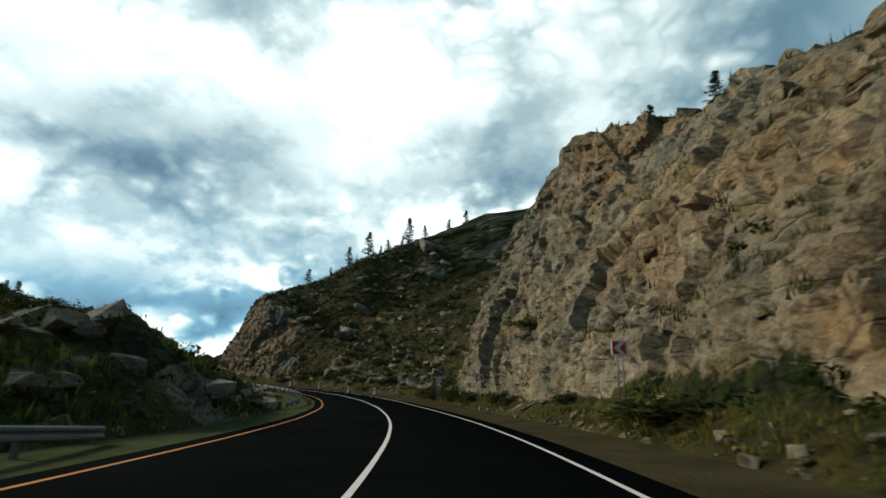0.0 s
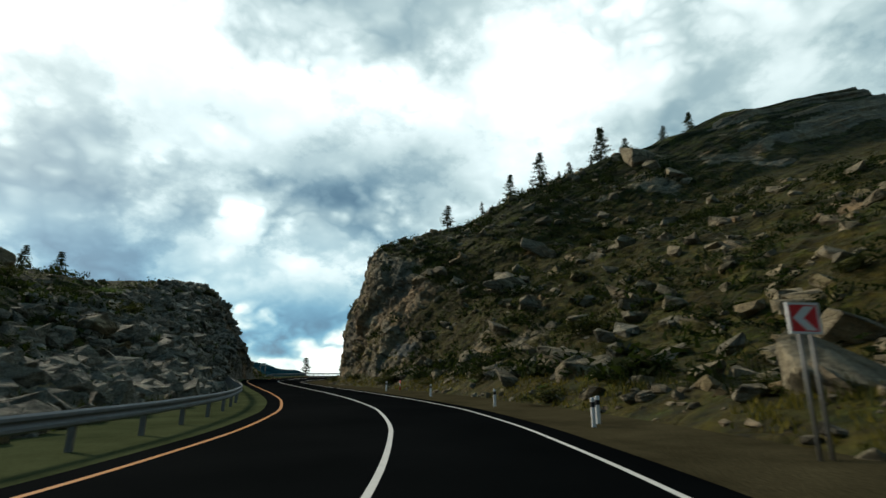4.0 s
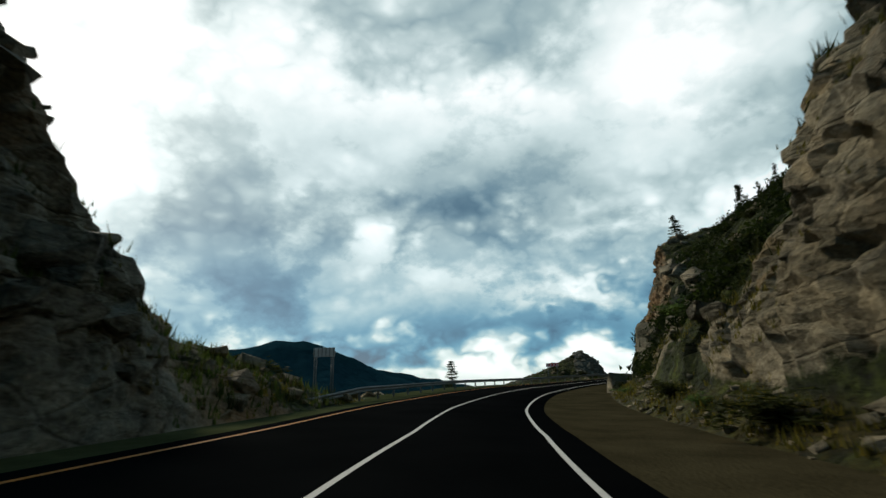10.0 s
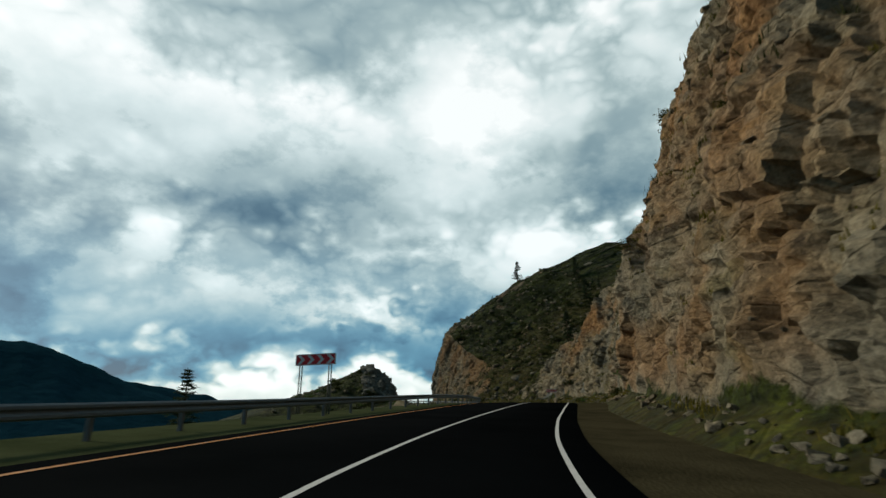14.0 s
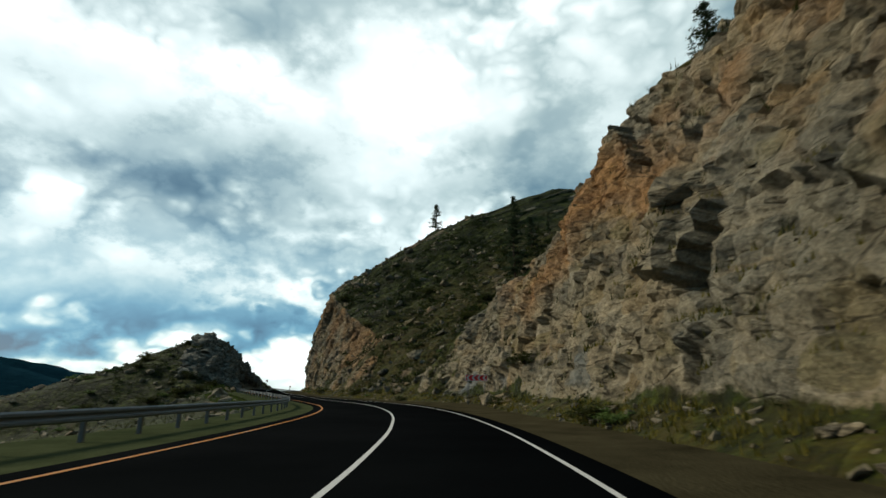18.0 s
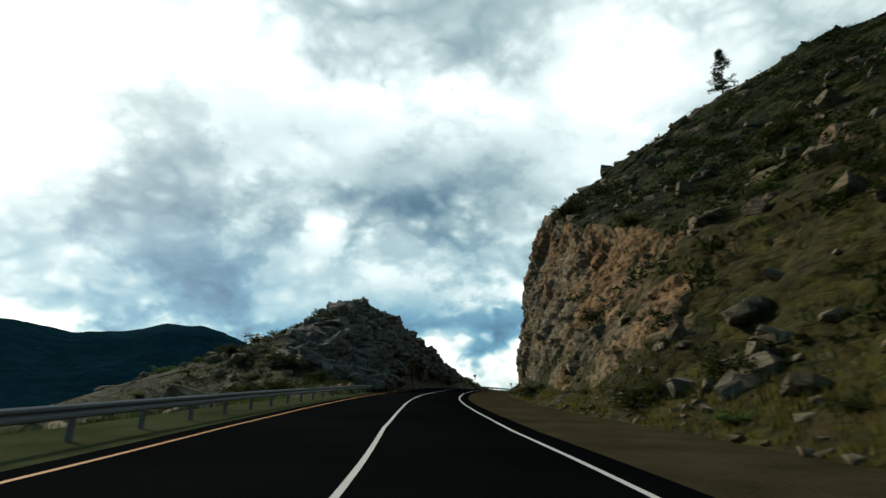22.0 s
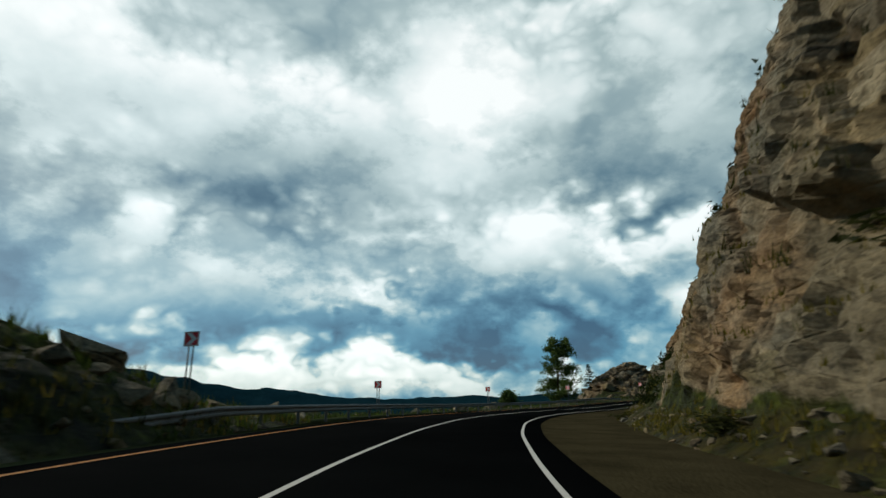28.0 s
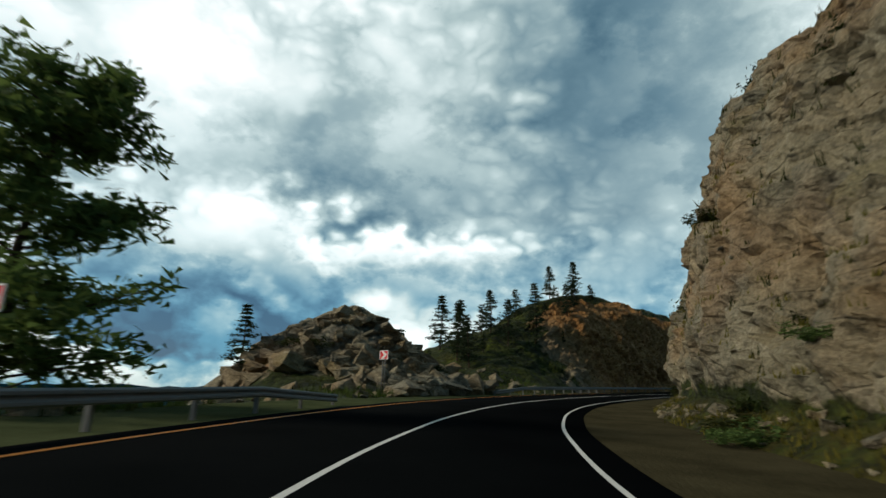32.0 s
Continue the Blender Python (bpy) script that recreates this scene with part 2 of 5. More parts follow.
def facets(nt, co):
    """Broken faces of rock at three sizes, as relief: each face is flat, tilted its own way and steps up or down at its edge."""
    w = node(nt, "ShaderNodeVectorMath", co, node(nt, "ShaderNodeVectorMath", node(nt, "ShaderNodeTexNoise", co, None, 0.9, 3.0).outputs[1], (0.45, 0.45, 0.45), operation="MULTIPLY").outputs[0], operation="ADD").outputs[0]
    out = None
    for scale, amount in ((0.42, 0.9), (1.15, 0.55), (3.2, 0.22)):
        v = node(nt, "ShaderNodeTexVoronoi", w, None, scale, feature="F1").outputs
        d = node(nt, "ShaderNodeVectorMath", w, v["Position"], operation="SUBTRACT").outputs[0]
        tilt = node(nt, "ShaderNodeVectorMath", v["Color"], (0.5, 0.5, 0.5), operation="SUBTRACT").outputs[0]
        slope = m_(nt, "MULTIPLY", node(nt, "ShaderNodeVectorMath", d, tilt, operation="DOT_PRODUCT").outputs["Value"], 1.5 * scale)
        h = m_(nt, "MULTIPLY", m_(nt, "ADD", slope, m_(nt, "MULTIPLY", node(nt, "ShaderNodeSeparateXYZ", v["Color"]).outputs[0], 0.45)), amount)
        out = h if out is None else m_(nt, "ADD", out, h)
    return out


def make_rock(name="rock", warm=0.3, grey_all=0.0):
    mat, nt, b = material(name, 0.92, 0.25)
    co = obj_co(nt)
    col, dip = rock_colour(nt, co, warm, grey_all)
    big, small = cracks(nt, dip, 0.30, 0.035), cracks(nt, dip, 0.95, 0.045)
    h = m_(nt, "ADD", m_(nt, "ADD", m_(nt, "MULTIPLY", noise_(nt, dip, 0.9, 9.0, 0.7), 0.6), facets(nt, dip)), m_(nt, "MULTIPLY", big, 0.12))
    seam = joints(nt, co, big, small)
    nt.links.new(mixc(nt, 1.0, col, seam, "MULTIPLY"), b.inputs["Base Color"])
    bump(nt, b, h, 1.0, 0.55)
    return mat


def make_hill():
    """Bare rock where the ground is steep, thin grass, moss and low scrub where it can hold."""
    mat, nt, b = material("rock_and_grass", 0.95, 0.2)
    co = obj_co(nt)
    rock, dip = rock_colour(nt, co, 0.65)
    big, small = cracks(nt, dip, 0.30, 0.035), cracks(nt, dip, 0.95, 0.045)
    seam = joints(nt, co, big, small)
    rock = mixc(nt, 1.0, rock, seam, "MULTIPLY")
    g1 = ramp(nt, noise_(nt, co, 0.35, 7.0, 0.7), [(0.34, (0.006, 0.011, 0.001)), (0.52, (0.030, 0.042, 0.003)), (0.70, (0.092, 0.110, 0.010))])
    g2 = ramp(nt, noise_(nt, co, 2.2, 6.0, 0.75), [(0.33, 0.12), (0.52, 0.7), (0.7, 1.5)])
    grass = mixc(nt, 1.0, g1, g2, "MULTIPLY")
    dirt = ramp(nt, noise_(nt, co, 1.4, 6.0, 0.7), [(0.3, (0.020, 0.014, 0.002)), (0.7, (0.100, 0.068, 0.009))])
    soil = m_(nt, "MULTIPLY", node(nt, "ShaderNodeAttribute", attribute_name="soil").outputs["Fac"], ramp(nt, noise_(nt, co, 0.8, 6.0, 0.7), [(0.38, 0.15), (0.56, 0.95)]))
    grass = mixc(nt, m_(nt, "MAXIMUM", soil, ramp(nt, noise_(nt, co, 0.16, 5.0, 0.6), [(0.57, 0.0), (0.74, 0.5)])), grass, dirt)
    bare = node(nt, "ShaderNodeAttribute", attribute_name="bare").outputs["Fac"]
    f = m_(nt, "ADD", bare, m_(nt, "MULTIPLY", m_(nt, "SUBTRACT", noise_(nt, co, 0.9, 6.0, 0.7), 0.5), 0.9))
    f = ramp(nt, f, [(0.42, 0.0), (0.56, 1.0)])
    rock = mixc(nt, m_(nt, "MULTIPLY", node(nt, "ShaderNodeAttribute", attribute_name="paint").outputs["Fac"], 0.6), rock, (0.095, 0.13, 0.145))
    nt.links.new(mixc(nt, f, grass, rock), b.inputs["Base Color"])
    h = m_(nt, "ADD", m_(nt, "ADD", m_(nt, "MULTIPLY", noise_(nt, dip, 0.9, 9.0, 0.7), 0.6), facets(nt, dip)), m_(nt, "MULTIPLY", big, 0.12))
    bump(nt, b, h, 1.0, 0.55)
    return mat


def make_asphalt():
    mat, nt, b = material("asphalt", 0.95, 0.0)
    co = obj_co(nt)
    f = m_(nt, "ADD", m_(nt, "MULTIPLY", noise_(nt, co, 0.25, 4.0), 0.5), m_(nt, "MULTIPLY", noise_(nt, co, 60.0, 3.0, 0.7), 0.5))
    nt.links.new(ramp(nt, f, [(0.35, (0.0030, 0.0037, 0.0039)), (0.65, (0.0066, 0.0075, 0.0078))]), b.inputs["Base Color"])
    bump(nt, b, noise_(nt, co, 90.0, 2.0), 0.3, 0.004)
    return mat


def make_gravel(name, lo, hi):
    mat, nt, b = material(name, 1.0, 0.0)
    co = obj_co(nt)
    f = m_(nt, "ADD", m_(nt, "MULTIPLY", noise_(nt, co, 0.5, 6.0, 0.6), 0.55), m_(nt, "MULTIPLY", noise_(nt, co, 14.0, 5.0, 0.75), 0.45))
    nt.links.new(ramp(nt, f, [(0.33, lo), (0.67, hi)]), b.inputs["Base Color"])
    bump(nt, b, m_(nt, "ADD", f, node(nt, "ShaderNodeTexVoronoi", co, None, 12.0).outputs[0]), 0.5, 0.03)
    return mat


def make_leaves(name, lo, hi):
    mat, nt, b = material(name, 0.85, 0.15)
    r = node(nt, "ShaderNodeNewGeometry").outputs["Random Per Island"]
    o = node(nt, "ShaderNodeObjectInfo").outputs["Random"]
    f = m_(nt, "ADD", m_(nt, "MULTIPLY", r, 0.7), m_(nt, "MULTIPLY", o, 0.3))
    col = ramp(nt, f, [(0.0, lo), (1.0, hi)])
    nt.links.new(col, b.inputs["Base Color"])
    thin = node(nt, "ShaderNodeBsdfTranslucent", col).outputs[0]
    both = node(nt, "ShaderNodeMixShader", 0.45, b.outputs[0], thin).outputs[0]
    nt.links.new(both, nt.nodes["Material Output"].inputs["Surface"])
    return mat


ROCK, HILL, ASPHALT = make_rock(), make_hill(), make_asphalt()
GREY_ROCK = make_rock("grey_rock", 0.1, 0.95)
GRAVEL = make_gravel("gravel", (0.021, 0.018, 0.0095), (0.066, 0.057, 0.031))
VERGE = make_gravel("verge_earth", (0.026, 0.034, 0.015), (0.072, 0.082, 0.040))
VALLEY = make_gravel("valley_grass", (0.008, 0.016, 0.013), (0.022, 0.034, 0.024))
WHITE_LINE, YELLOW_LINE = simple("white_road_paint", (0.62, 0.61, 0.57), 0.7), simple("yellow_road_paint", (0.46, 0.165, 0.010), 0.7)
STEEL, STEEL_POST = simple("galvanised_steel", (0.17, 0.19, 0.195), 0.7, 0.3, 0.2), simple("weathered_steel", (0.18, 0.18, 0.17), 0.6, 0.4, 0.4)
RED, WHITE, BLACK = simple("red_reflective_film", (0.72, 0.035, 0.04), 0.45, vary=0.12), simple("white_reflective_film", (0.75, 0.74, 0.72), 0.45, vary=0.1), simple("black_paint", (0.02, 0.02, 0.02))
BARK = simple("bark", (0.085, 0.06, 0.042), 0.95, 0.1, vary=0.5, scale=3.0)
NEEDLES = make_leaves("conifer_needles", (0.012, 0.022, 0.012), (0.045, 0.065, 0.028))
LEAVES = make_leaves("broad_leaves", (0.035, 0.07, 0.018), (0.14, 0.20, 0.055))
SCRUB = make_leaves("scrub_leaves", (0.010, 0.016, 0.004), (0.060, 0.066, 0.016))
DRY_GRASS = make_leaves("dry_grass", (0.025, 0.036, 0.006), (0.19, 0.155, 0.028))

# ---- the road's line ----
EYE = 1.27
_t = [r[0] for r in PATH]
_p = [np.array(r[1]) - (0, 0, EYE) for r in PATH]
_d0, _d1 = (_p[1] - _p[0]) / np.linalg.norm((_p[1] - _p[0])[:2]), (_p[-1] - _p[-2]) / np.linalg.norm((_p[-1] - _p[-2])[:2])
_turn = math.atan2(-_d1[0], _d1[1])
for i in range(1, 7):
    _t.insert(0, -0.5 * i)
    _p.insert(0, _p[0] - _d0 * (1, 1, 0.5) * 7.4)
for i in range(16):
    _turn += radians(-5.0 if i < 6 else -2.0)
    _t.append(32.5 + 0.5 * i)
    _p.append(_p[-1] + np.array([-math.sin(_turn) * 9, math.cos(_turn) * 9, 0.18]))
_t, _p = np.array(_t), np.array(_p)
_arc = np.concatenate([[0], np.cumsum(np.linalg.norm(np.diff(_p[:, :2], axis=0), axis=1))])
_fine = np.arange(0, _arc[-1], 0.34)
_ft = np.interp(_fine, _arc, _t)
_fp = np.stack([np.interp(_fine, _arc, _p[:, k]) for k in range(3)], 1)
for k in range(3):                       # round off the corners between the rows
    pad = np.pad(_fp[:, k], 16, mode="reflect", reflect_type="odd")
    _fp[:, k] = np.convolve(pad, np.hanning(33) / np.hanning(33).sum(), "valid")
_tan = np.gradient(_fp[:, :2], axis=0)
_tan /= np.linalg.norm(_tan, axis=1)[:, None]
_side = np.stack([_tan[:, 1], -_tan[:, 0]], 1)      # to the right


# the bends are banked: metres up to the left for each metre
BANK = np.interp(_ft, [0, 3, 6, 9.5, 11, 13.5, 16, 18, 19.5, 21, 23.4, 26, 28, 30.4, 32.4, 36], [0, -0.015, -0.015, 0.042, 0.04, 0.062, 0.03, 0.015, 0, -0.02, 0.015, 0.025, 0.05, 0.035, 0.047, 0.05])


def banked(lat, bank):
    return -np.clip(lat, -11, 11) * bank


def place(tau, lat, up=0.0):
    """The world point abreast of the line at tau, lat metres to its right and up metres above the road."""
    p = np.array([np.interp(tau, _ft, _fp[:, k]) for k in range(3)])
    s = np.array([np.interp(tau, _ft, _side[:, k]) for k in range(2)])
    return Vector((p[0] + s[0] * lat, p[1] + s[1] * lat, p[2] + up + float(banked(lat, np.interp(tau, _ft, BANK)))))


def heading(tau):
    """Degrees about z of a thing that faces along the road at tau."""
    return math.degrees(math.atan2(-np.interp(tau, _ft, _tan[:, 0]), np.interp(tau, _ft, _tan[:, 1])))


# where the centre line lies beside the driven line
CENTRE = np.interp(_ft, [0, 1.5, 2.3, 3.5, 4.9, 5.4, 5.9, 6.9, 8.1, 9.9, 10.9, 11.6, 13, 13.9, 14.5, 15.4, 16, 17.9, 19.4, 20.2, 21.1, 22, 22.9, 23.7, 25.4, 26.2, 27.9, 29.5, 30.8, 31.3, 32.2, 33.5, 36],
                   [-1.15, -1.07, -1.08, -1.0, -0.6, -0.6, -0.84, -1.4, -1.65, -1.86, -1.85, -2.3, -2.46, -2.3, -2.15, -1.75, -1.6, -1.65, -1.2, -0.85, -0.5, -1.05, -1.6, -1.64, -1.86, -1.9, -2.45, -2.75, -2.75, -2.4, -2.0, -2.0, -2.0])
LANE = np.interp(_ft, [0, 2, 4, 5.4, 6.1, 8, 9.5, 11, 13, 15, 18, 20, 21.5, 23, 26, 28, 31, 33, 36], [3.8, 3.75, 3.5, 3.45, 3.25, 3.25, 3.4, 3.3, 3.45, 3.5, 3.7, 3.95, 3.8, 3.65, 3.5, 3.65, 3.95, 3.9, 3.8])
OUTER = np.interp(_ft, [0, 2.4, 6, 10, 13, 17, 20, 23, 26, 31, 36], [4.4, 4.4, 3.6, 4.0, 3.75, 4.1, 4.4, 4.3, 4.1, 3.9, 3.9])


def link(name, verts, faces, mat, parent=None, smooth=False):
    me = bpy.data.meshes.new(name)
    me.from_pydata(verts, [], faces)
    me.materials.append(mat)
    if smooth:
        me.polygons.foreach_set("use_smooth", [True] * len(me.polygons))
    ob = new(name, me)
    ob.parent = parent
    return ob


def grid_faces(rows, cols):
    a = np.arange(rows * cols).reshape(rows, cols)
    return np.stack([a[:-1, :-1], a[1:, :-1], a[1:, 1:], a[:-1, 1:]], -1).reshape(-1, 4).tolist()


def strip(name, lats, ups, mat, step=2):
    """A band along the road: lats and ups are arrays (or numbers) along the line, one per column."""
    idx = np.arange(0, len(_ft), step)
    cols = []
    for lat, up in zip(lats, ups):
        lat = np.broadcast_to(lat, _ft.shape)[idx]
        up = np.broadcast_to(up, _ft.shape)[idx]
        cols.append(np.stack([_fp[idx, 0] + _side[idx, 0] * lat, _fp[idx, 1] + _side[idx, 1] * lat, _fp[idx, 2] + up + banked(lat, BANK[idx])], 1))
    v = np.stack(cols, 1)
    return link(name, v.reshape(-1, 3).tolist(), grid_faces(len(idx), len(cols)), mat, smooth=True)


def wobble(scale, amount, seed):
    return np.array([noise.noise(Vector((a / scale, seed * 7.3, 0.0))) for a in _fine]) * amount


R_EDGE, L_EDGE = CENTRE + LANE + 0.75, CENTRE - OUTER - 0.65
road = strip("road", (L_EDGE - 0.25, L_EDGE, CENTRE, R_EDGE, R_EDGE + 0.25), (-0.25, 0.0, 0.03, 0.0, -0.25), ASPHALT)
tagged(road, "dark two-lane asphalt mountain road", "road", kind="structure")
for nm, c, w, mat, lab in (("centre_line", CENTRE, 0.055, WHITE_LINE, "continuous white centre line painted on asphalt"), ("edge_line", CENTRE + LANE, 0.055, WHITE_LINE, "continuous white edge line painted on asphalt"),
                           ("edge_line_yellow", CENTRE - OUTER, 0.06, YELLOW_LINE, "continuous orange-yellow edge line painted on asphalt")):
    z = 0.034 if nm == "centre_line" else 0.012
    tagged(strip(nm, (c - w, c + w), (z, z), mat, 1), lab, "road marking", kind="structure")


# ---- the land beside the road ----
class Land:
    """A hillside along the road, drawn up in cross sections: six points (metres outwards, metres up) at each tau."""

    def __init__(self, sign, counts):
        self.sign, self.counts, self.rows, self.rocky = sign, counts, [], ([0], [0])

    def cut(self, tau, *pts):
        self.rows.append((tau, pts))

    def sections(self):
        self.rows.sort()
        taus = [r[0] for r in self.rows]
        arr = np.array([[c for p in r[1] for c in p] for r in self.rows])
        out = np.stack([np.interp(_ft, taus, arr[:, k]) for k in range(arr.shape[1])], 1)
        pad = np.pad(out, ((10, 10), (0, 0)), mode="edge")
        ker = np.hanning(11)[1:-1] / np.hanning(11)[1:-1].sum()
        out = np.stack([np.convolve(pad[:, k], ker, "same")[10:-10] for k in range(out.shape[1])], 1)
        out = out.reshape(len(_ft), -1, 2)
        lift = np.interp(_ft, [0, 12, 14, 20, 24, 29, 31], [1.045, 1.04, 1.03, 1.03, 1.045, 1.055, 1.07])
        out[..., 1] *= np.where(out[..., 1] > 0, lift[:, None], 1.0)
        return out


def hash3(i, seed):
    h = (i[..., 0] * 73856093) ^ (i[..., 1] * 19349663) ^ (i[..., 2] * 83492791) ^ (seed * 2654435)
    h = (h ^ (h >> 13)) * 1274126177
    h = (h ^ (h >> 16)) & 0xFFFFFF
    return h / float(0xFFFFFF)


def blocks(p, size, seed, joint=0.0):
    """Broken rock: each cell of a jittered lattice stands proud or back and is tilted its own way, -1 to 1; joints between cells are sunk."""
    q = p / size
    base = np.floor(q).astype(np.int64)
    best, second = np.full(len(q), 1e9), np.full(len(q), 1e9)
    val = np.zeros(len(q))
    for dx in (-1, 0, 1):
        for dy in (-1, 0, 1):
            for dz in (-1, 0, 1):
                c = base + (dx, dy, dz)
                ctr = c + np.stack([hash3(c, seed), hash3(c, seed + 1), hash3(c, seed + 2)], -1)
                d = q - ctr
                dist = (d ** 2).sum(-1)
                tilt = np.stack([hash3(c, seed + 3), hash3(c, seed + 4), hash3(c, seed + 5)], -1) - 0.5
                v = (hash3(c, seed + 6) - 0.5) * 1.1 + (d * tilt).sum(-1) * 1.25
                take = dist < best
                second = np.where(take, best, np.minimum(second, dist))
                best[take], val[take] = dist[take], v[take]
    gap = np.sqrt(second) - np.sqrt(best)
    return val - joint * np.clip(1 - gap / 0.22, 0, 1)


def soft_noise(p, size, seed):
    """Smooth value noise, -1 to 1."""
    q = p / size + seed * 11.7
    i = np.floor(q).astype(np.int64)
    f = q - i
    f = f * f * (3 - 2 * f)
    out = 0
    for dx in (0, 1):
        for dy in (0, 1):
            for dz in (0, 1):
                w = (f[:, 0] if dx else 1 - f[:, 0]) * (f[:, 1] if dy else 1 - f[:, 1]) * (f[:, 2] if dz else 1 - f[:, 2])
                out = out + w * hash3(i + (dx, dy, dz), seed)
    return out * 2 - 1


# rusty stains on the faces: tau, height, how far they reach along and up, strength
STAINS = {1: ((1.6, 9, 0.7, 4, 0.35), (2.7, 20, 0.4, 4, 0.5), (8.9, 11, 0.7, 6, 0.2), (7.9, 9, 0.8, 6, 0.45), (14.3, 9, 0.9, 7, 0.8), (13.2, 6, 0.9, 5, 0.7), (15.4, 9, 0.7, 7, 0.7), (25.4, 17, 1.0, 7, 0.8), (26.3, 22, 0.8, 6, 0.8), (25.9, 5, 0.5, 3, 0.6), (15.8, 15, 0.5, 6, 0.9), (15.1, 14, 0.6, 4, 0.95), (16.3, 16, 0.6, 5, 0.8), (15.9, 3.5, 0.5, 2.5, 0.8), (18.6, 15, 0.7, 4, 0.7), (19.7, 13, 0.6, 4, 1.0), (20.4, 9, 0.4, 3, 0.9), (26.0, 20, 0.6, 4, 0.6), (26.3, 8, 0.4, 3, 0.5), (28.2, 12, 0.5, 5, 0.4), (33.6, 8, 0.8, 6, 0.45), (32.4, 6, 0.8, 5, 0.5), (31.0, 9, 0.5, 4, 0.35), (30.3, 9, 1.0, 8, 0.5), (6.5, 12, 1.6, 9, 0.5), (24.3, 13, 1.2, 10, 0.8)),
          -1: ((2.0, 2.5, 0.5, 2, 0.5), (25.4, 2, 0.4, 2, 0.7))}
DIP = np.array(Euler((0.35, -0.45, 0.3)).to_matrix())


def build_land(land, name, label):
    sec = land.sections()
    n = len(_ft)
    cols = []
    for k, m in enumerate(land.counts):
        a, b = sec[:, k], sec[:, k + 1]
        for u in np.arange(m) / m:
            cols.append(a + (b - a) * u)
    cols.append(sec[:, -1])
    prof = np.stack(cols, 1)
    # round the profile a little
    prof[:, 1:-1] = (prof[:, :-2] + prof[:, 1:-1] * 2 + prof[:, 2:]) / 4
    lat, up = prof[..., 0] * land.sign, prof[..., 1]
    v = np.stack([_fp[:, None, 0] + _side[:, None, 0] * lat, _fp[:, None, 1] + _side[:, None, 1] * lat, _fp[:, None, 2] + up + banked(lat, BANK[:, None])], -1)
    du, dv = np.gradient(v, axis=0), np.gradient(v, axis=1)
    nor = np.cross(du, dv) * land.sign * -1
    nor /= np.linalg.norm(nor, axis=-1, keepdims=True) + 1e-9
    nor[nor[..., 2] < -0.2] *= -1
    p = v.reshape(-1, 3)
    nr = nor.reshape(-1, 3)
    q = (p @ DIP) * (1.0, 1.0, 1.7)
    steep = 1 - nr[:, 2]
    patch = soft_noise(p, 7.0, 3) * 0.6 + soft_noise(p, 2.6, 5) * 0.4
    bare = np.clip((steep - 0.30) * 3.2 + patch * 1.5 * np.clip(1.2 - steep, 0.3, 1) + 0.10, 0, 1)
    rocky = np.interp(_ft, *land.rocky)
    bare = np.clip(bare + np.repeat(rocky, prof.shape[1]) * np.clip(steep - 0.15, 0, 0.4) * 2.5, 0, 1)
    bare *= np.clip((up.reshape(-1) - 0.5) / 1.6 + patch, 0, 1) if land.sign > 0 else 1.0
    if land.sign < 0:
        tl, ol = np.repeat(_ft, prof.shape[1]), np.abs(lat.reshape(-1))
        bare = np.clip(bare + np.clip((tl - 36.2) * 2, 0, 0.9) * (ol < 19) + np.exp(-((tl - 34.25) / 0.4) ** 2) * 0.7 - np.exp(-((tl - 25.1) / 0.6) ** 2) * 0.2 * (ol > 11), 0, 1)
    foot = np.clip((prof[..., 1] - 0.2) / 2.5, 0, 1).reshape(-1)
    far = np.clip((100 - np.abs(lat.reshape(-1))) / 60, 0.15, 1)
    amp = (0.25 + 0.75 * bare) * (0.12 + 0.88 * foot)
    slab = (p @ DIP) * (0.6, 1.0, 1.45)                 # long slabs that dip along the face
    push = soft_noise(p, 9.0, 8) * 1.0 * foot + amp * (blocks(slab, 6.2, 11, 0.15) * 0.80 + blocks(p * (1.0, 1.0, 0.45), 2.7, 71, 0.4) * 0.44 + blocks(slab, 1.5, 31, 0.6) * 0.36 + blocks(q, 0.8, 51, 0.3) * 0.16 * far)
    push += foot * (soft_noise(p, 1.4, 9) * 0.3 * (1 - bare) + np.clip(bare - 0.35, 0, 1) * 0.55)
    edge = np.ones((n, prof.shape[1]))
    edge[:, 0] = 0
    p = p + nr * (push * edge.reshape(-1))[:, None]
    ob = link(name, p.tolist(), grid_faces(n, prof.shape[1]), HILL)
    me = ob.data
    if land.sign > 0:
        me.flip_normals()
    at = me.attributes.new("bare", "FLOAT", "POINT")
    at.data.foreach_set("value", bare.astype(np.float32))
    tt, hh = np.repeat(_ft, prof.shape[1]), up.reshape(-1)
    rust = np.clip((tt - 36.1) * 1.5, 0, 1.0) * (land.sign < 0)
    streak = soft_noise(p * (1.0, 1.0, 0.3), 1.7, 21) * 0.5 + soft_noise(p, 3.4, 23) * 0.5
    for t0, h0, wt, wh, amount in STAINS[land.sign]:
        near = np.exp(-((tt - t0) / wt) ** 2 - ((hh - h0) / wh) ** 2)
        rust = np.maximum(rust, np.clip(near * 1.5 + streak * 1.3 - 0.6, 0, 1) * amount * 0.8 * np.clip(bare * 2, 0, 1))
    me.attributes.new("rust", "FLOAT", "POINT").data.foreach_set("value", rust.astype(np.float32))
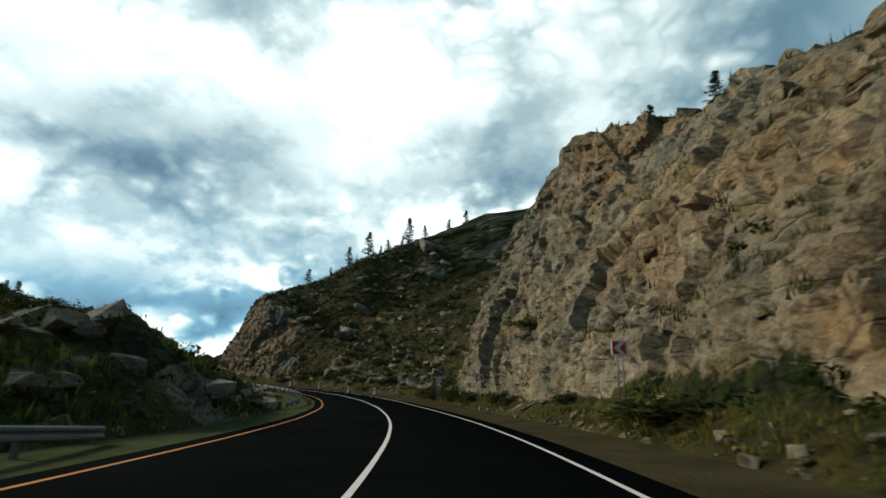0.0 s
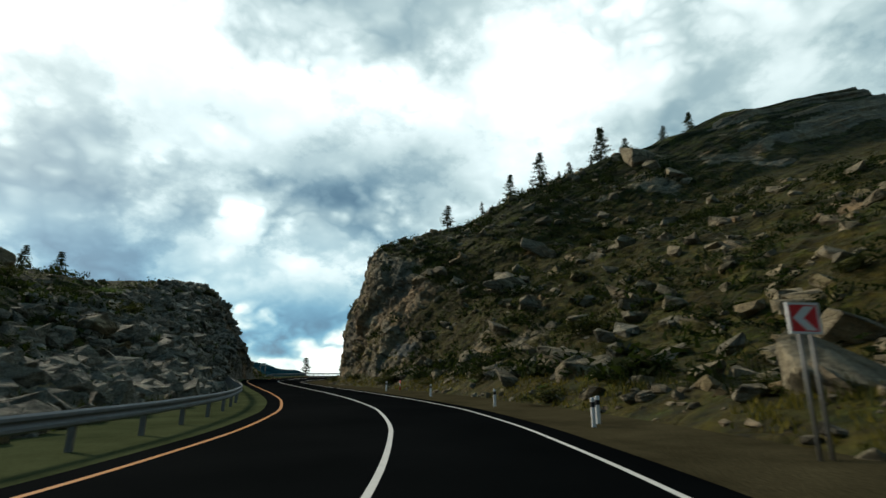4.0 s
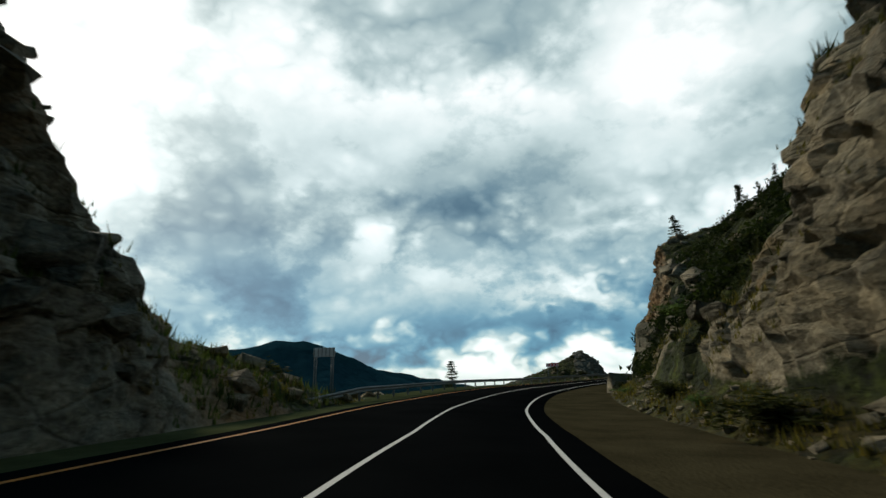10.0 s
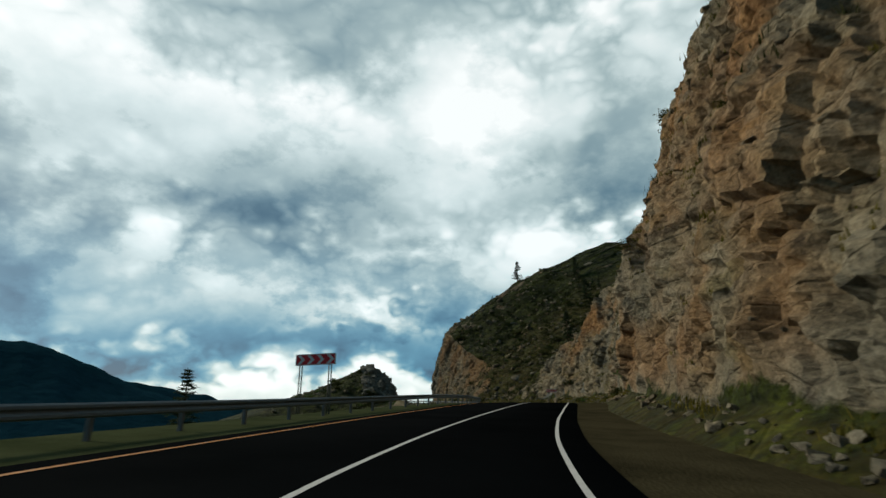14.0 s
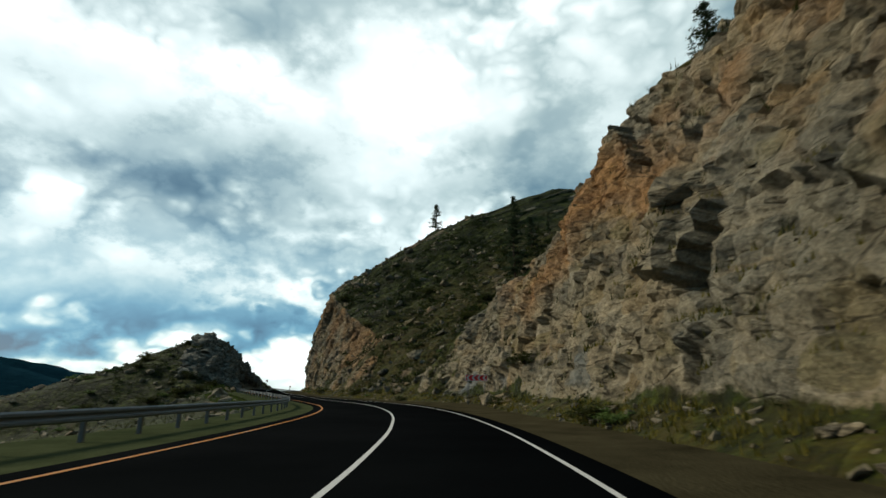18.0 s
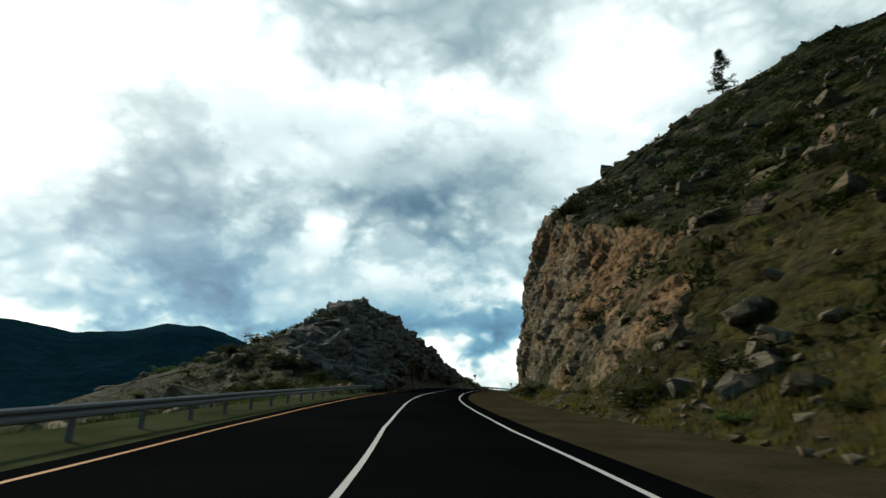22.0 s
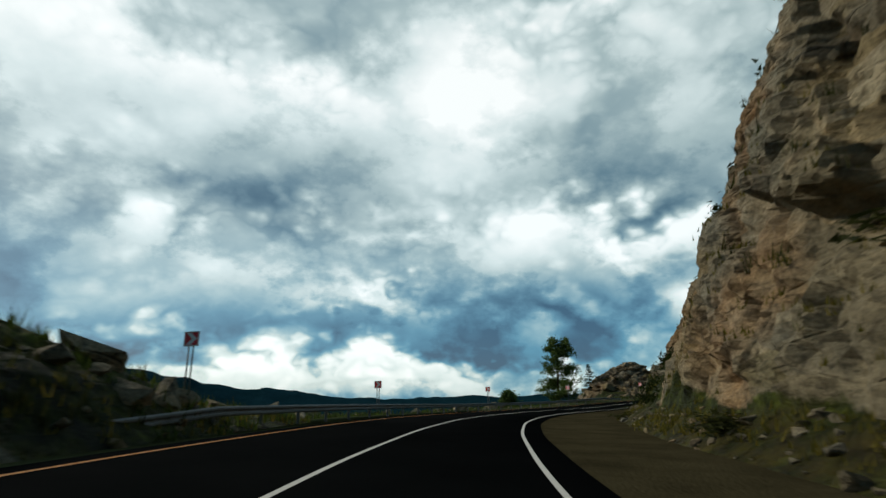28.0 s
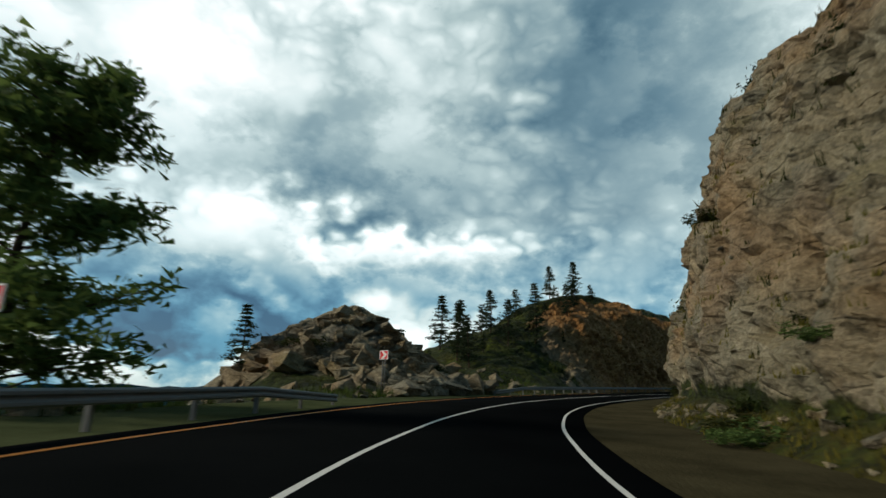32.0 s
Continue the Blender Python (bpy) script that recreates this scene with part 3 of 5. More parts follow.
    # at tau 26.9 the headland's sky-lit grey side is put into the colour
    me.attributes.new("grey", "FLOAT", "POINT").data.foreach_set("value", np.where(tt < 35.5, 0.9, 0) if land.sign < 0 else np.maximum.reduce([np.clip((tt - 31) / 2, 0, 0.3), 0.75 * np.exp(-((tt - 26.9) / 0.6) ** 2) * np.clip(1.6 - hh / 18, 0, 1), 0.6 * np.exp(-((tt - 3.2) / 0.45) ** 2), 0.5 * np.exp(-((tt - 16.0) / 0.5) ** 2) * (hh < 9)]).astype(np.float32))
    me.attributes.new("soil", "FLOAT", "POINT").data.foreach_set("value", (np.maximum.reduce([np.clip(1.2 - hh, 0, 0.55), np.clip(1.0 - np.abs(tt - 23.0) / 1.8, 0, 0.6), np.clip(1.2 - np.abs(tt - 6.4) / 2.2, 0, 0.6)]) * (land.sign > 0)).astype(np.float32))
    # faded spray paint on the rock
    paint = np.zeros(len(p))
    for t0, h0, wt, wh, amount in ((21.22, 2.0, 0.13, 0.9, 1.0), (20.64, 1.9, 0.06, 0.6, 0.8), (22.0, 2.2, 0.12, 0.7, 0.4), (7.75, 4.2, 0.12, 0.8, 0.8), (19.6, 2.5, 0.1, 1.0, 0.6)):
        if land.sign > 0:
            inside = np.maximum(np.abs(tt - t0) / wt, np.abs(hh - h0) / wh) + streak * 0.35
            paint = np.maximum(paint, np.clip((1.05 - inside) * 6, 0, 1) * amount)
    me.attributes.new("paint", "FLOAT", "POINT").data.foreach_set("value", paint.astype(np.float32))
    tagged(ob, label, "hillside", kind="structure")
    return ob


right = Land(1, (9, 38, 44, 30, 22, 10, 4))


def right_cut(tau, toe, a, b, c, d, far):
    right.cut(tau, (toe - 2.2, -0.12), (toe - 0.3, 0.95), a, b, c, d, far, (far[0] + 42, far[1] + 14) if 7 < tau < 11.3 else (far[0] + 9, far[1] - 14))


# first cut face
right_cut(-3, 8.5, (11, 6), (15, 12), (24, 15), (50, 22), (90, 34))
right_cut(0.7, 8.0, (11.5, 6.2), (16.5, 12.8), (24, 14.8), (50, 26), (90, 38))
right_cut(1.6, 8.0, (12.3, 8.4), (18.6, 16.8), (25, 18.8), (50, 27), (90, 42))
right_cut(2.3, 8.0, (12.5, 10.6), (19.2, 21.5), (26, 23), (50, 27), (90, 44))
right_cut(2.9, 8.2, (11.4, 12), (17.4, 24.5), (25, 25), (50, 29), (90, 44))
right_cut(3.4, 8.4, (10.6, 9), (14, 18.5), (22, 19), (45, 20), (90, 40))
right_cut(3.7, 8.6, (10.8, 4.2), (14, 9), (22, 11), (45, 19), (90, 40))
right_cut(4.0, 8.8, (11, 1.2), (14, 2.6), (22, 6), (45, 16), (90, 38))
# gully and the ridge behind it
right_cut(4.6, 9, (13, 1.5), (20, 4.6), (34, 11), (60, 21.5), (90, 35))
right_cut(6.0, 9, (13, 2.2), (20, 6.6), (34, 13.8), (60, 24), (90, 37))
right_cut(7.5, 9, (12, 4.5), (18, 10), (30, 16.5), (60, 29.5), (90, 41))
right_cut(8.3, 8, (9.5, 7), (14, 14.5), (25, 21), (60, 37.5), (90, 51))
right_cut(9.2, 7.8, (9.2, 9.5), (11.6, 20.6), (24, 25.5), (60, 43.5), (90, 57))
right_cut(9.9, 8.0, (9.4, 9.8), (11.6, 17.6), (24, 25), (60, 44), (90, 59))
right_cut(10.8, 8.0, (10.1, 8), (12.8, 13.5), (23, 21), (60, 36), (90, 48))
right_cut(11.15, 8.0, (10.4, 5), (13.2, 9), (22, 14.5), (60, 30), (90, 40))
# boulder slope and the second headland
right_cut(11.5, 8, (9.5, 3.2), (12, 6), (22, 12), (60, 26), (90, 36))
right_cut(12.6, 8, (10, 4), (14, 8.6), (25, 16.6), (60, 30), (90, 38))
right_cut(13.8, 8, (9.3, 5.2), (12, 10.8), (25, 19.5), (60, 33), (90, 42))
right_cut(14.6, 7.6, (9.2, 7), (12.2, 13.8), (25, 16), (60, 34), (90, 44))
right_cut(15.3, 7.1, (8.2, 10), (11.0, 18), (25, 20), (60, 36), (90, 46))
right_cut(16.2, 6.6, (7.5, 10.8), (10.7, 19), (25, 22), (60, 38), (90, 48))
# long cut face
right_cut(17.0, 7.2, (8.4, 9.2), (12.6, 17.2), (25, 24), (60, 38), (90, 48))
right_cut(18.5, 8.5, (10, 9), (13.5, 16.5), (25, 23), (60, 38), (90, 48))
right_cut(19.65, 8.5, (10.3, 10.3), (13.1, 19), (19, 20.5), (60, 38), (90, 48))
right_cut(20.2, 9.0, (11, 8), (13.9, 13), (20, 17), (60, 36), (90, 46))
right_cut(20.8, 11.0, (12.8, 6.6), (14.8, 12), (21, 16.8), (60, 34), (90, 46))
right_cut(21.2, 10.6, (12.2, 5.9), (14.4, 11.2), (22, 16.4), (60, 32), (90, 46))
# grass slope up to the third headland
right_cut(21.9, 9.2, (11, 4), (13.2, 6.4), (22, 11.5), (60, 28.5), (90, 42))
right_cut(22.4, 9, (12, 2.6), (18, 7), (30, 14.6), (60, 29), (90, 44))
right_cut(23.6, 9, (11.5, 4.6), (16, 10.5), (30, 19), (60, 37.5), (90, 50))
right_cut(25.0, 8.8, (10.8, 7.5), (14.4, 17), (30, 24.5), (60, 43.5), (90, 56))
right_cut(26.1, 8.5, (10.0, 12.3), (13.0, 23.8), (18.5, 27.5), (50, 47), (90, 64))
right_cut(26.95, 7.7, (8.8, 15.8), (12.2, 26.5), (17.5, 31), (44, 48), (90, 68))
right_cut(27.6, 8, (9.5, 14), (12.5, 22), (17, 28), (44, 45), (90, 66))
# last faces
right_cut(28.4, 7.7, (9.8, 9), (12.8, 17.2), (20, 24), (44, 38), (90, 56))
right_cut(29.0, 7.9, (9.8, 8.2), (12.3, 15.4), (18, 22), (44, 32), (90, 50))
right_cut(29.45, 8.4, (10.7, 4.8), (13.3, 10.5), (17.5, 18), (44, 28), (90, 44))
right_cut(30.05, 8.6, (11.5, 4.8), (15.4, 12.8), (19.5, 20.5), (44, 30), (90, 42))
right_cut(30.6, 8.8, (12, 4.8), (18.5, 17.5), (25, 23.5), (44, 28), (90, 40))
right_cut(31.4, 8.9, (12, 5.2), (18.2, 17.2), (25, 22.5), (44, 26), (90, 39))
right_cut(32.0, 9, (12.2, 5.4), (17.5, 16.6), (24, 21), (44, 25), (90, 38))
right_cut(32.7, 9, (11.4, 6.8), (15.2, 14.5), (21, 18.5), (44, 28), (90, 38))
right_cut(33.3, 8.6, (10.0, 9.4), (13.1, 17), (21, 19.5), (44, 28), (90, 36))
right_cut(34.0, 8.2, (9.5, 10), (12.6, 17.2), (21, 20.5), (44, 28), (90, 34))
right_cut(34.6, 8.2, (9.6, 8), (12.4, 12), (20, 15), (44, 22), (90, 28))
right_cut(35.6, 8, (11, 2), (15, 4), (25, 8), (44, 14), (90, 20))
right_cut(40, 8, (11, 2), (15, 5), (25, 10), (44, 18), (90, 26))

left = Land(-1, (22, 28, 24, 20, 10, 2))


def left_cut(tau, toe, a, b, c, d, far):
    left.cut(tau, (toe, -0.15), a, b, c, d, far, (far[0] + 9, far[1] - 12))


left_cut(-3, 9, (12, 0.2), (16, 0.8), (25, 2), (45, 5), (90, 12))
left_cut(0.6, 9, (11, 0.3), (14, 0.8), (22, 2), (45, 5), (90, 14))
left_cut(1.6, 8, (10, 2.5), (12.5, 4.2), (18, 3.5), (40, 6), (90, 16))
left_cut(2.4, 8.5, (10.5, 2), (13, 3), (18, 2.8), (40, 6), (90, 16))
left_cut(3.3, 9, (12, 0.9), (16, 1.3), (25, 3), (45, 7), (90, 16))
left_cut(5.0, 9, (13, 0.3), (20, 2), (30, 5), (50, 12), (90, 18))
left_cut(6.5, 8.5, (11, 1.2), (16, 3), (25, 7.2), (45, 13.5), (90, 17))
left_cut(8.0, 8, (10, 3), (14, 5.4), (20, 7.7), (40, 12.5), (90, 15))
left_cut(9.3, 7.9, (10, 5.4), (13, 9.2), (18.8, 11.8), (40, 12.5), (90, 13))
left_cut(10.2, 7.8, (9.6, 6.6), (12.3, 11.6), (17.5, 15.4), (40, 12), (90, 6))
left_cut(10.75, 8.0, (10.2, 5.4), (12.6, 10.2), (17, 14.6), (35, 8), (90, -10))
left_cut(11.05, 8.0, (10.6, 2.4), (13.2, 3.8), (17.5, 5), (35, 1), (90, -18))
left_cut(11.35, 8, (10, 1.2), (12, 1.9), (18, 2.6), (35, -4), (90, -25))
left_cut(12.0, 8.2, (10, 0), (13, -0.5), (20, -4), (40, -14), (90, -40))
left_cut(13, 8, (10, -0.4), (13, -2), (20, -6), (40, -16), (90, -42))
left_cut(22.3, 8, (10, -0.3), (13, -1), (20, -3), (40, -10), (90, -34))
left_cut(23.4, 8, (10, -0.2), (13, -0.5), (20, -3), (40, -10), (90, -32))
left_cut(24.6, 8, (10, -0.1), (13, -0.1), (17, -1.5), (35, -7), (90, -28))
left_cut(25.0, 8, (10, 0.7), (13, 1.2), (17, 1.2), (35, -5), (90, -24))
left_cut(25.3, 8.2, (10.5, 1.2), (13.5, 2.0), (17.5, 3.0), (32, 0.5), (90, -18))
left_cut(25.55, 8.2, (10.5, 2.7), (13.5, 4.6), (17.5, 6.2), (32, 3.5), (90, -14))
left_cut(25.9, 8.2, (10.5, 3.8), (13.5, 6.8), (17.5, 9.0), (32, 4.5), (90, -13))
left_cut(26.5, 8.2, (10.4, 5.0), (13.4, 8.9), (17.8, 12.4), (32, 6.5), (90, -12))
left_cut(27.2, 8.2, (10.4, 4.5), (13, 7.9), (17.5, 11), (30, 5), (90, -22))
left_cut(28.0, 7.8, (9.8, 2.6), (12.5, 4.6), (17, 6), (28, 1), (90, -26))
left_cut(28.7, 7.8, (9.5, 0.9), (12, 2.2), (16, 2.8), (28, -3), (90, -32))
left_cut(29.3, 8, (10, -0.1), (13.5, -0.3), (20, -5), (40, -16), (90, -45))
left_cut(33.5, 8, (10, -0.1), (13.5, -0.3), (20, -4), (40, -14), (90, -45))
left_cut(33.95, 8.6, (13, 0.3), (17, 1.0), (21, 1.6), (30, -2), (90, -36))
left_cut(34.35, 8.6, (13, 1.4), (17, 5), (21, 7.4), (30, 4), (90, -30))
left_cut(35.0, 8, (12, 0.2), (16, 0.4), (22, -0.6), (35, -6), (90, -34))
left_cut(36.0, 8, (11, 2.5), (16, 6), (22, 7), (40, 3), (90, -22))
left_cut(37.0, 8, (10, 5), (14, 11.5), (20, 14.5), (40, 9), (90, -14))
left_cut(37.8, 8, (10, 6), (14, 13.5), (22, 18), (40, 14), (90, -10))
left_cut(40, 8, (10, 5), (14, 12), (22, 18), (40, 20), (90, 0))

right.rocky = ([-3, 3.4, 4.2, 6.0, 7.4, 8.4, 11, 11.6, 13.8, 14.5, 20.6, 22.3, 24, 25.4, 29, 29.4, 30.0, 30.6, 34.6, 35.4], [0.8, 0.8, -0.7, -0.6, -0.2, 0.8, 0.6, -0.8, -0.7, 0.8, 0.8, -0.7, -0.6, 0.6, 0.8, -0.35, -0.1, 0.6, 0.8, 0])
left.rocky = ([0, 6, 8, 11, 12, 25.3, 25.9, 28.4, 29, 33.6, 34, 34.8, 35.2, 36], [0.2, 0.1, 0.3, 0.4, 0, 0, 0.6, 0.8, 0, 0, 0.8, 0.8, 0, 0.6])
hill_right = build_land(right, "hillside_right", "rocky hillside with cut granite faces and thin grass beside the road")
hill_left = build_land(left, "hillside_left", "rocky hillside with grey broken rock and grass dropping to the valley")

# gravel shoulders run in under the slopes
strip("shoulder", (R_EDGE - 0.05, R_EDGE + 1.0, 7.0, 10.5), (-0.03, -0.06, 0.02, 0.1), GRAVEL)
tagged(bpy.data.objects["shoulder"], "brown gravel shoulder between road and rock face", "shoulder", kind="structure")
strip("shoulder_left", (np.full(len(_ft), -10.5), np.full(len(_ft), -8.0), L_EDGE - 0.8, L_EDGE + 0.05), (-0.1, -0.05, -0.06, -0.03), VERGE)
tagged(bpy.data.objects["shoulder_left"], "brown gravel shoulder beside the guard rail", "shoulder", kind="structure")

# the valley floor reaches the horizon
def build_ground():
    """The valley floor and the high ground behind the cuts, one sheet out to the horizon."""
    u = np.concatenate([np.linspace(-4800, -420, 16), np.arange(-400, 401, 14), np.linspace(420, 4800, 16)])
    xs, ys = u - 60, np.concatenate([np.linspace(-4600, -160, 16), np.arange(-150, 801, 14), np.linspace(820, 5000, 16)])
    gx, gy = np.meshgrid(xs, ys, indexing="ij")
    q = np.stack([gx.ravel(), gy.ravel()], 1)
    sec_r, sec_l = right.sections(), left.sections()
    z = np.empty(len(q))
    pick = np.arange(0, len(_ft), 8)
    for k, p in enumerate(q):
        d = _fp[pick, :2] - p
        j = pick[(d ** 2).sum(1).argmin()]
        lat = (p - _fp[j, :2]) @ _side[j]
        dist = math.hypot(*(p - _fp[j, :2]))
        if lat >= 0:
            edge, reach = sec_r[j, -2, 1] + _fp[j, 2] - 2, 700
        else:
            edge, reach = sec_l[j, -2, 1] + _fp[j, 2] - 2, 260
        w = max(0.0, min(1.0, (dist - 90) / reach))
        w = w * w * (3 - 2 * w)
        z[k] = edge + (-62 - edge) * w + noise.noise(Vector((p[0] * 0.01, p[1] * 0.01, 0))) * 3 if dist > 84 else min(edge - 14, -25)
    return link("ground", np.column_stack([q, z]).tolist(), grid_faces(len(xs), len(ys)), VALLEY, smooth=True)


g = build_ground()
tagged(g, "wide valley floor with dark grass and woods", "ground", kind="structure")

# ---- far mountains ----
def make_mountain():
    mat, nt, b = material("wooded_mountain", 1.0, 0.0)
    co = obj_co(nt)
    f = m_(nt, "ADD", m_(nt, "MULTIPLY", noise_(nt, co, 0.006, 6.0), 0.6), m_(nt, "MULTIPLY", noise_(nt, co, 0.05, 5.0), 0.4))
    # far haze is put into the woods' base colour as a blue tint
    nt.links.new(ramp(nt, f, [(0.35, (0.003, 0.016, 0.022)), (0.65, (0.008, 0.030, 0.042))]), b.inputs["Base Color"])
    bump(nt, b, noise_(nt, co, 0.03, 8.0), 0.6, 20.0)
    return mat


MOUNTAIN = make_mountain()


def mountain(name, label, dist, depth, az, el, seed):
    """A ridge at a distance: azimuths to the left of +y and the heights of its crest, in degrees."""
    a = np.arange(az[0], az[-1], 0.35)
    crest = np.interp(a, az, el)
    crest = crest + np.array([noise.fractal(Vector((x * 0.45, seed, 0)), 1.0, 2.0, 5) for x in a]) * 0.22
    rows = []
    for x, e in zip(a, crest):
        top = dist * math.tan(radians(e)) + 12
        row = []
        for k in range(-9, 10):
            u = abs(k) / 9
            r = dist + k / 9 * depth
            h = -64 + (top + 64) * (1 - u) ** 1.15 * (1 + 0.18 * noise.fractal(Vector((x * 0.3, r * 0.006, seed)), 1.0, 2.0, 4) * min(1, 3 * u) * (1 - u))
            row.append((-60 - math.sin(radians(x)) * r, 200 + math.cos(radians(x)) * r, h))
        rows.append(row)
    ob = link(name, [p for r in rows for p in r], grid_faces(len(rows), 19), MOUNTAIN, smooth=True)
    return tagged(ob, label, "mountain", kind="structure")


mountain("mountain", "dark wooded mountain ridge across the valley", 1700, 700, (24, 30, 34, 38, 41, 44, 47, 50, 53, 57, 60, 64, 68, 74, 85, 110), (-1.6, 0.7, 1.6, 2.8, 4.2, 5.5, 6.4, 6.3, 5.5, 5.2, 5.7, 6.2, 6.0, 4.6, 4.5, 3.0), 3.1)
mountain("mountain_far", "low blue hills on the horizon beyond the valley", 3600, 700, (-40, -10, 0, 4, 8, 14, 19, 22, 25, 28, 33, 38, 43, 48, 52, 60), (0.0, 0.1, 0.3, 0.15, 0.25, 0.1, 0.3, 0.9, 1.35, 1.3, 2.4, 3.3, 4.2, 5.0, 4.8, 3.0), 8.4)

# ---- small builders ----
from mathutils.bvhtree import BVHTree

_trees = []
for ob in (hill_right, hill_left, bpy.data.objects["shoulder"], bpy.data.objects["shoulder_left"], road):
    me = ob.data
    co = np.empty(len(me.vertices) * 3)
    me.vertices.foreach_get("co", co)
    _trees.append(BVHTree.FromPolygons(co.reshape(-1, 3).tolist(), [tuple(p.vertices) for p in me.polygons]))


def drop(p):
    """The highest ground under or over a point, and its normal."""
    best = None
    for tree in _trees:
        hit, nor, _, _ = tree.ray_cast(Vector((p[0], p[1], 200)), Vector((0, 0, -1)))
        if hit is not None and (best is None or hit.z > best[0].z):
            best = (hit, nor)
    return best or (Vector((p[0], p[1], -62)), Vector((0, 0, 1)))


def mesh_of(bm, mat, name="mesh", smooth=False):
    me = bpy.data.meshes.new(name)
    bm.to_mesh(me)
    bm.free()
    me.materials.append(mat)
    if smooth:
        me.polygons.foreach_set("use_smooth", [True] * len(me.polygons))
    return me


def part(name, bm, mat, parent, label="", smooth=False):
    ob = new(name, bm if isinstance(bm, bpy.types.Mesh) else mesh_of(bm, mat, name, smooth))
    ob.parent = parent
    if label:
        tagged(ob, label)
    return ob


def box(bm, lo, hi, bevel=0.0):
    m = Matrix.Translation((Vector(lo) + Vector(hi)) / 2) @ Matrix.Diagonal((*(Vector(hi) - Vector(lo)), 1))
    got = bmesh.ops.create_cube(bm, size=1, matrix=m)
    if bevel:
        bmesh.ops.bevel(bm, geom=list({e for v in got["verts"] for e in v.link_edges}), offset=bevel, segments=1, affect="EDGES")
    return bm


def rod(bm, a, b, r0, r1, sides=8):
    a, b = Vector(a), Vector(b)
    q = (b - a).to_track_quat("Z", "Y").to_matrix().to_4x4()
    bmesh.ops.create_cone(bm, cap_ends=True, segments=sides, radius1=r0, radius2=r1, depth=(b - a).length, matrix=Matrix.Translation((a + b) / 2) @ q)
    return bm


def spin(tau, lat, turn=0.0, up=0.0, ground=True):
    """A pose on the ground at a place of the plan, turned from the road's direction."""
    p = place(tau, lat)
    z = drop(p)[0].z if ground else p.z
    return pose(p.x, p.y, z + up, 0, 0, heading(tau) + turn)


# ---- guard rails ----
# from the yellow line out to the beam
RAIL = np.interp(_ft, [0, 6, 9, 13, 17.5, 20, 21.5, 23, 28, 31, 33], [2.1, 2.0, 2.2, 2.4, 2.6, 3.1, 2.5, 2.0, 1.9, 1.2, 1.2])


def guard_rail(start, end):
    top = tagged(new("guard_rail"), "galvanised steel W-beam guard rail on short posts", "guard rail", "guard rails along the road")
    a0, a1 = np.interp([start, end], _ft, _fine)
    n = max(2, int((a1 - a0) / 3.0))
    arcs = np.linspace(a0, a1, n + 1)
    lat = np.interp(arcs, _fine, CENTRE - OUTER - RAIL) - 0.17 - 0.4 * np.clip(1 - np.minimum(arcs - a0, a1 - arcs) / 9, 0, 1) ** 2
    prof = [(0.0, 0.46), (0.055, 0.50), (0.055, 0.555), (0.0, 0.60), (0.0, 0.63), (0.055, 0.675), (0.055, 0.73), (0.0, 0.77), (-0.006, 0.77), (0.045, 0.725), (0.045, 0.68), (-0.01, 0.632), (-0.01, 0.598), (0.045, 0.55), (0.045, 0.505), (-0.006, 0.46)]
    taus = np.interp(arcs, _fine, _ft)
    post_mesh = box(box(bmesh.new(), (-0.06, -0.05, -0.4), (0.06, 0.05, 0.72), 0.006), (-0.03, -0.03, 0.55), (0.03, 0.03, 0.6))
    post_mesh = mesh_of(post_mesh, STEEL_POST, "post")
    block_mesh = mesh_of(box(bmesh.new(), (0.06, -0.05, 0.5), (0.17, 0.05, 0.74), 0.01), STEEL, "spacer")
    for i, t in enumerate(taus):
        droop = 0.45 * max(0.0, 1 - min(i, n - i) / 2.0) if n > 4 else 0
        m = pose(*place(t, lat[i], -0.03 - droop * 0.8), 0, 0, heading(t))
        for nm, me in (("post", post_mesh), ("spacer", block_mesh)):
            ob = part(nm, me, None, top)
            ob.matrix_basis = m
        if i < n:
            bm = bmesh.new()
            sub = 3
            rings = []
            for k in range(sub + 1):
                tt = taus[i] + (taus[i + 1] - taus[i]) * k / sub
                ll = lat[i] + (lat[i + 1] - lat[i]) * k / sub
                j = i + k / sub
                dr = 0.45 * max(0.0, 1 - min(j, n - j) / 2.0) if n > 4 else 0
                rings.append([bm.verts.new(place(tt, ll + 0.17 + x, z - 0.03 - dr * 0.8)) for x, z in prof])
            for r0, r1 in zip(rings[:-1], rings[1:]):
                for k in range(len(prof)):
                    bm.faces.new((r0[k], r0[(k + 1) % len(prof)], r1[(k + 1) % len(prof)], r1[k]))
            part("beam", bm, STEEL, top)
    return top


for a, b in ((-3.0, 0.95), (2.95, 8.2), (11.55, 26.0), (28.5, 33.2), (34.6, 39.0)):
    guard_rail(a, b)


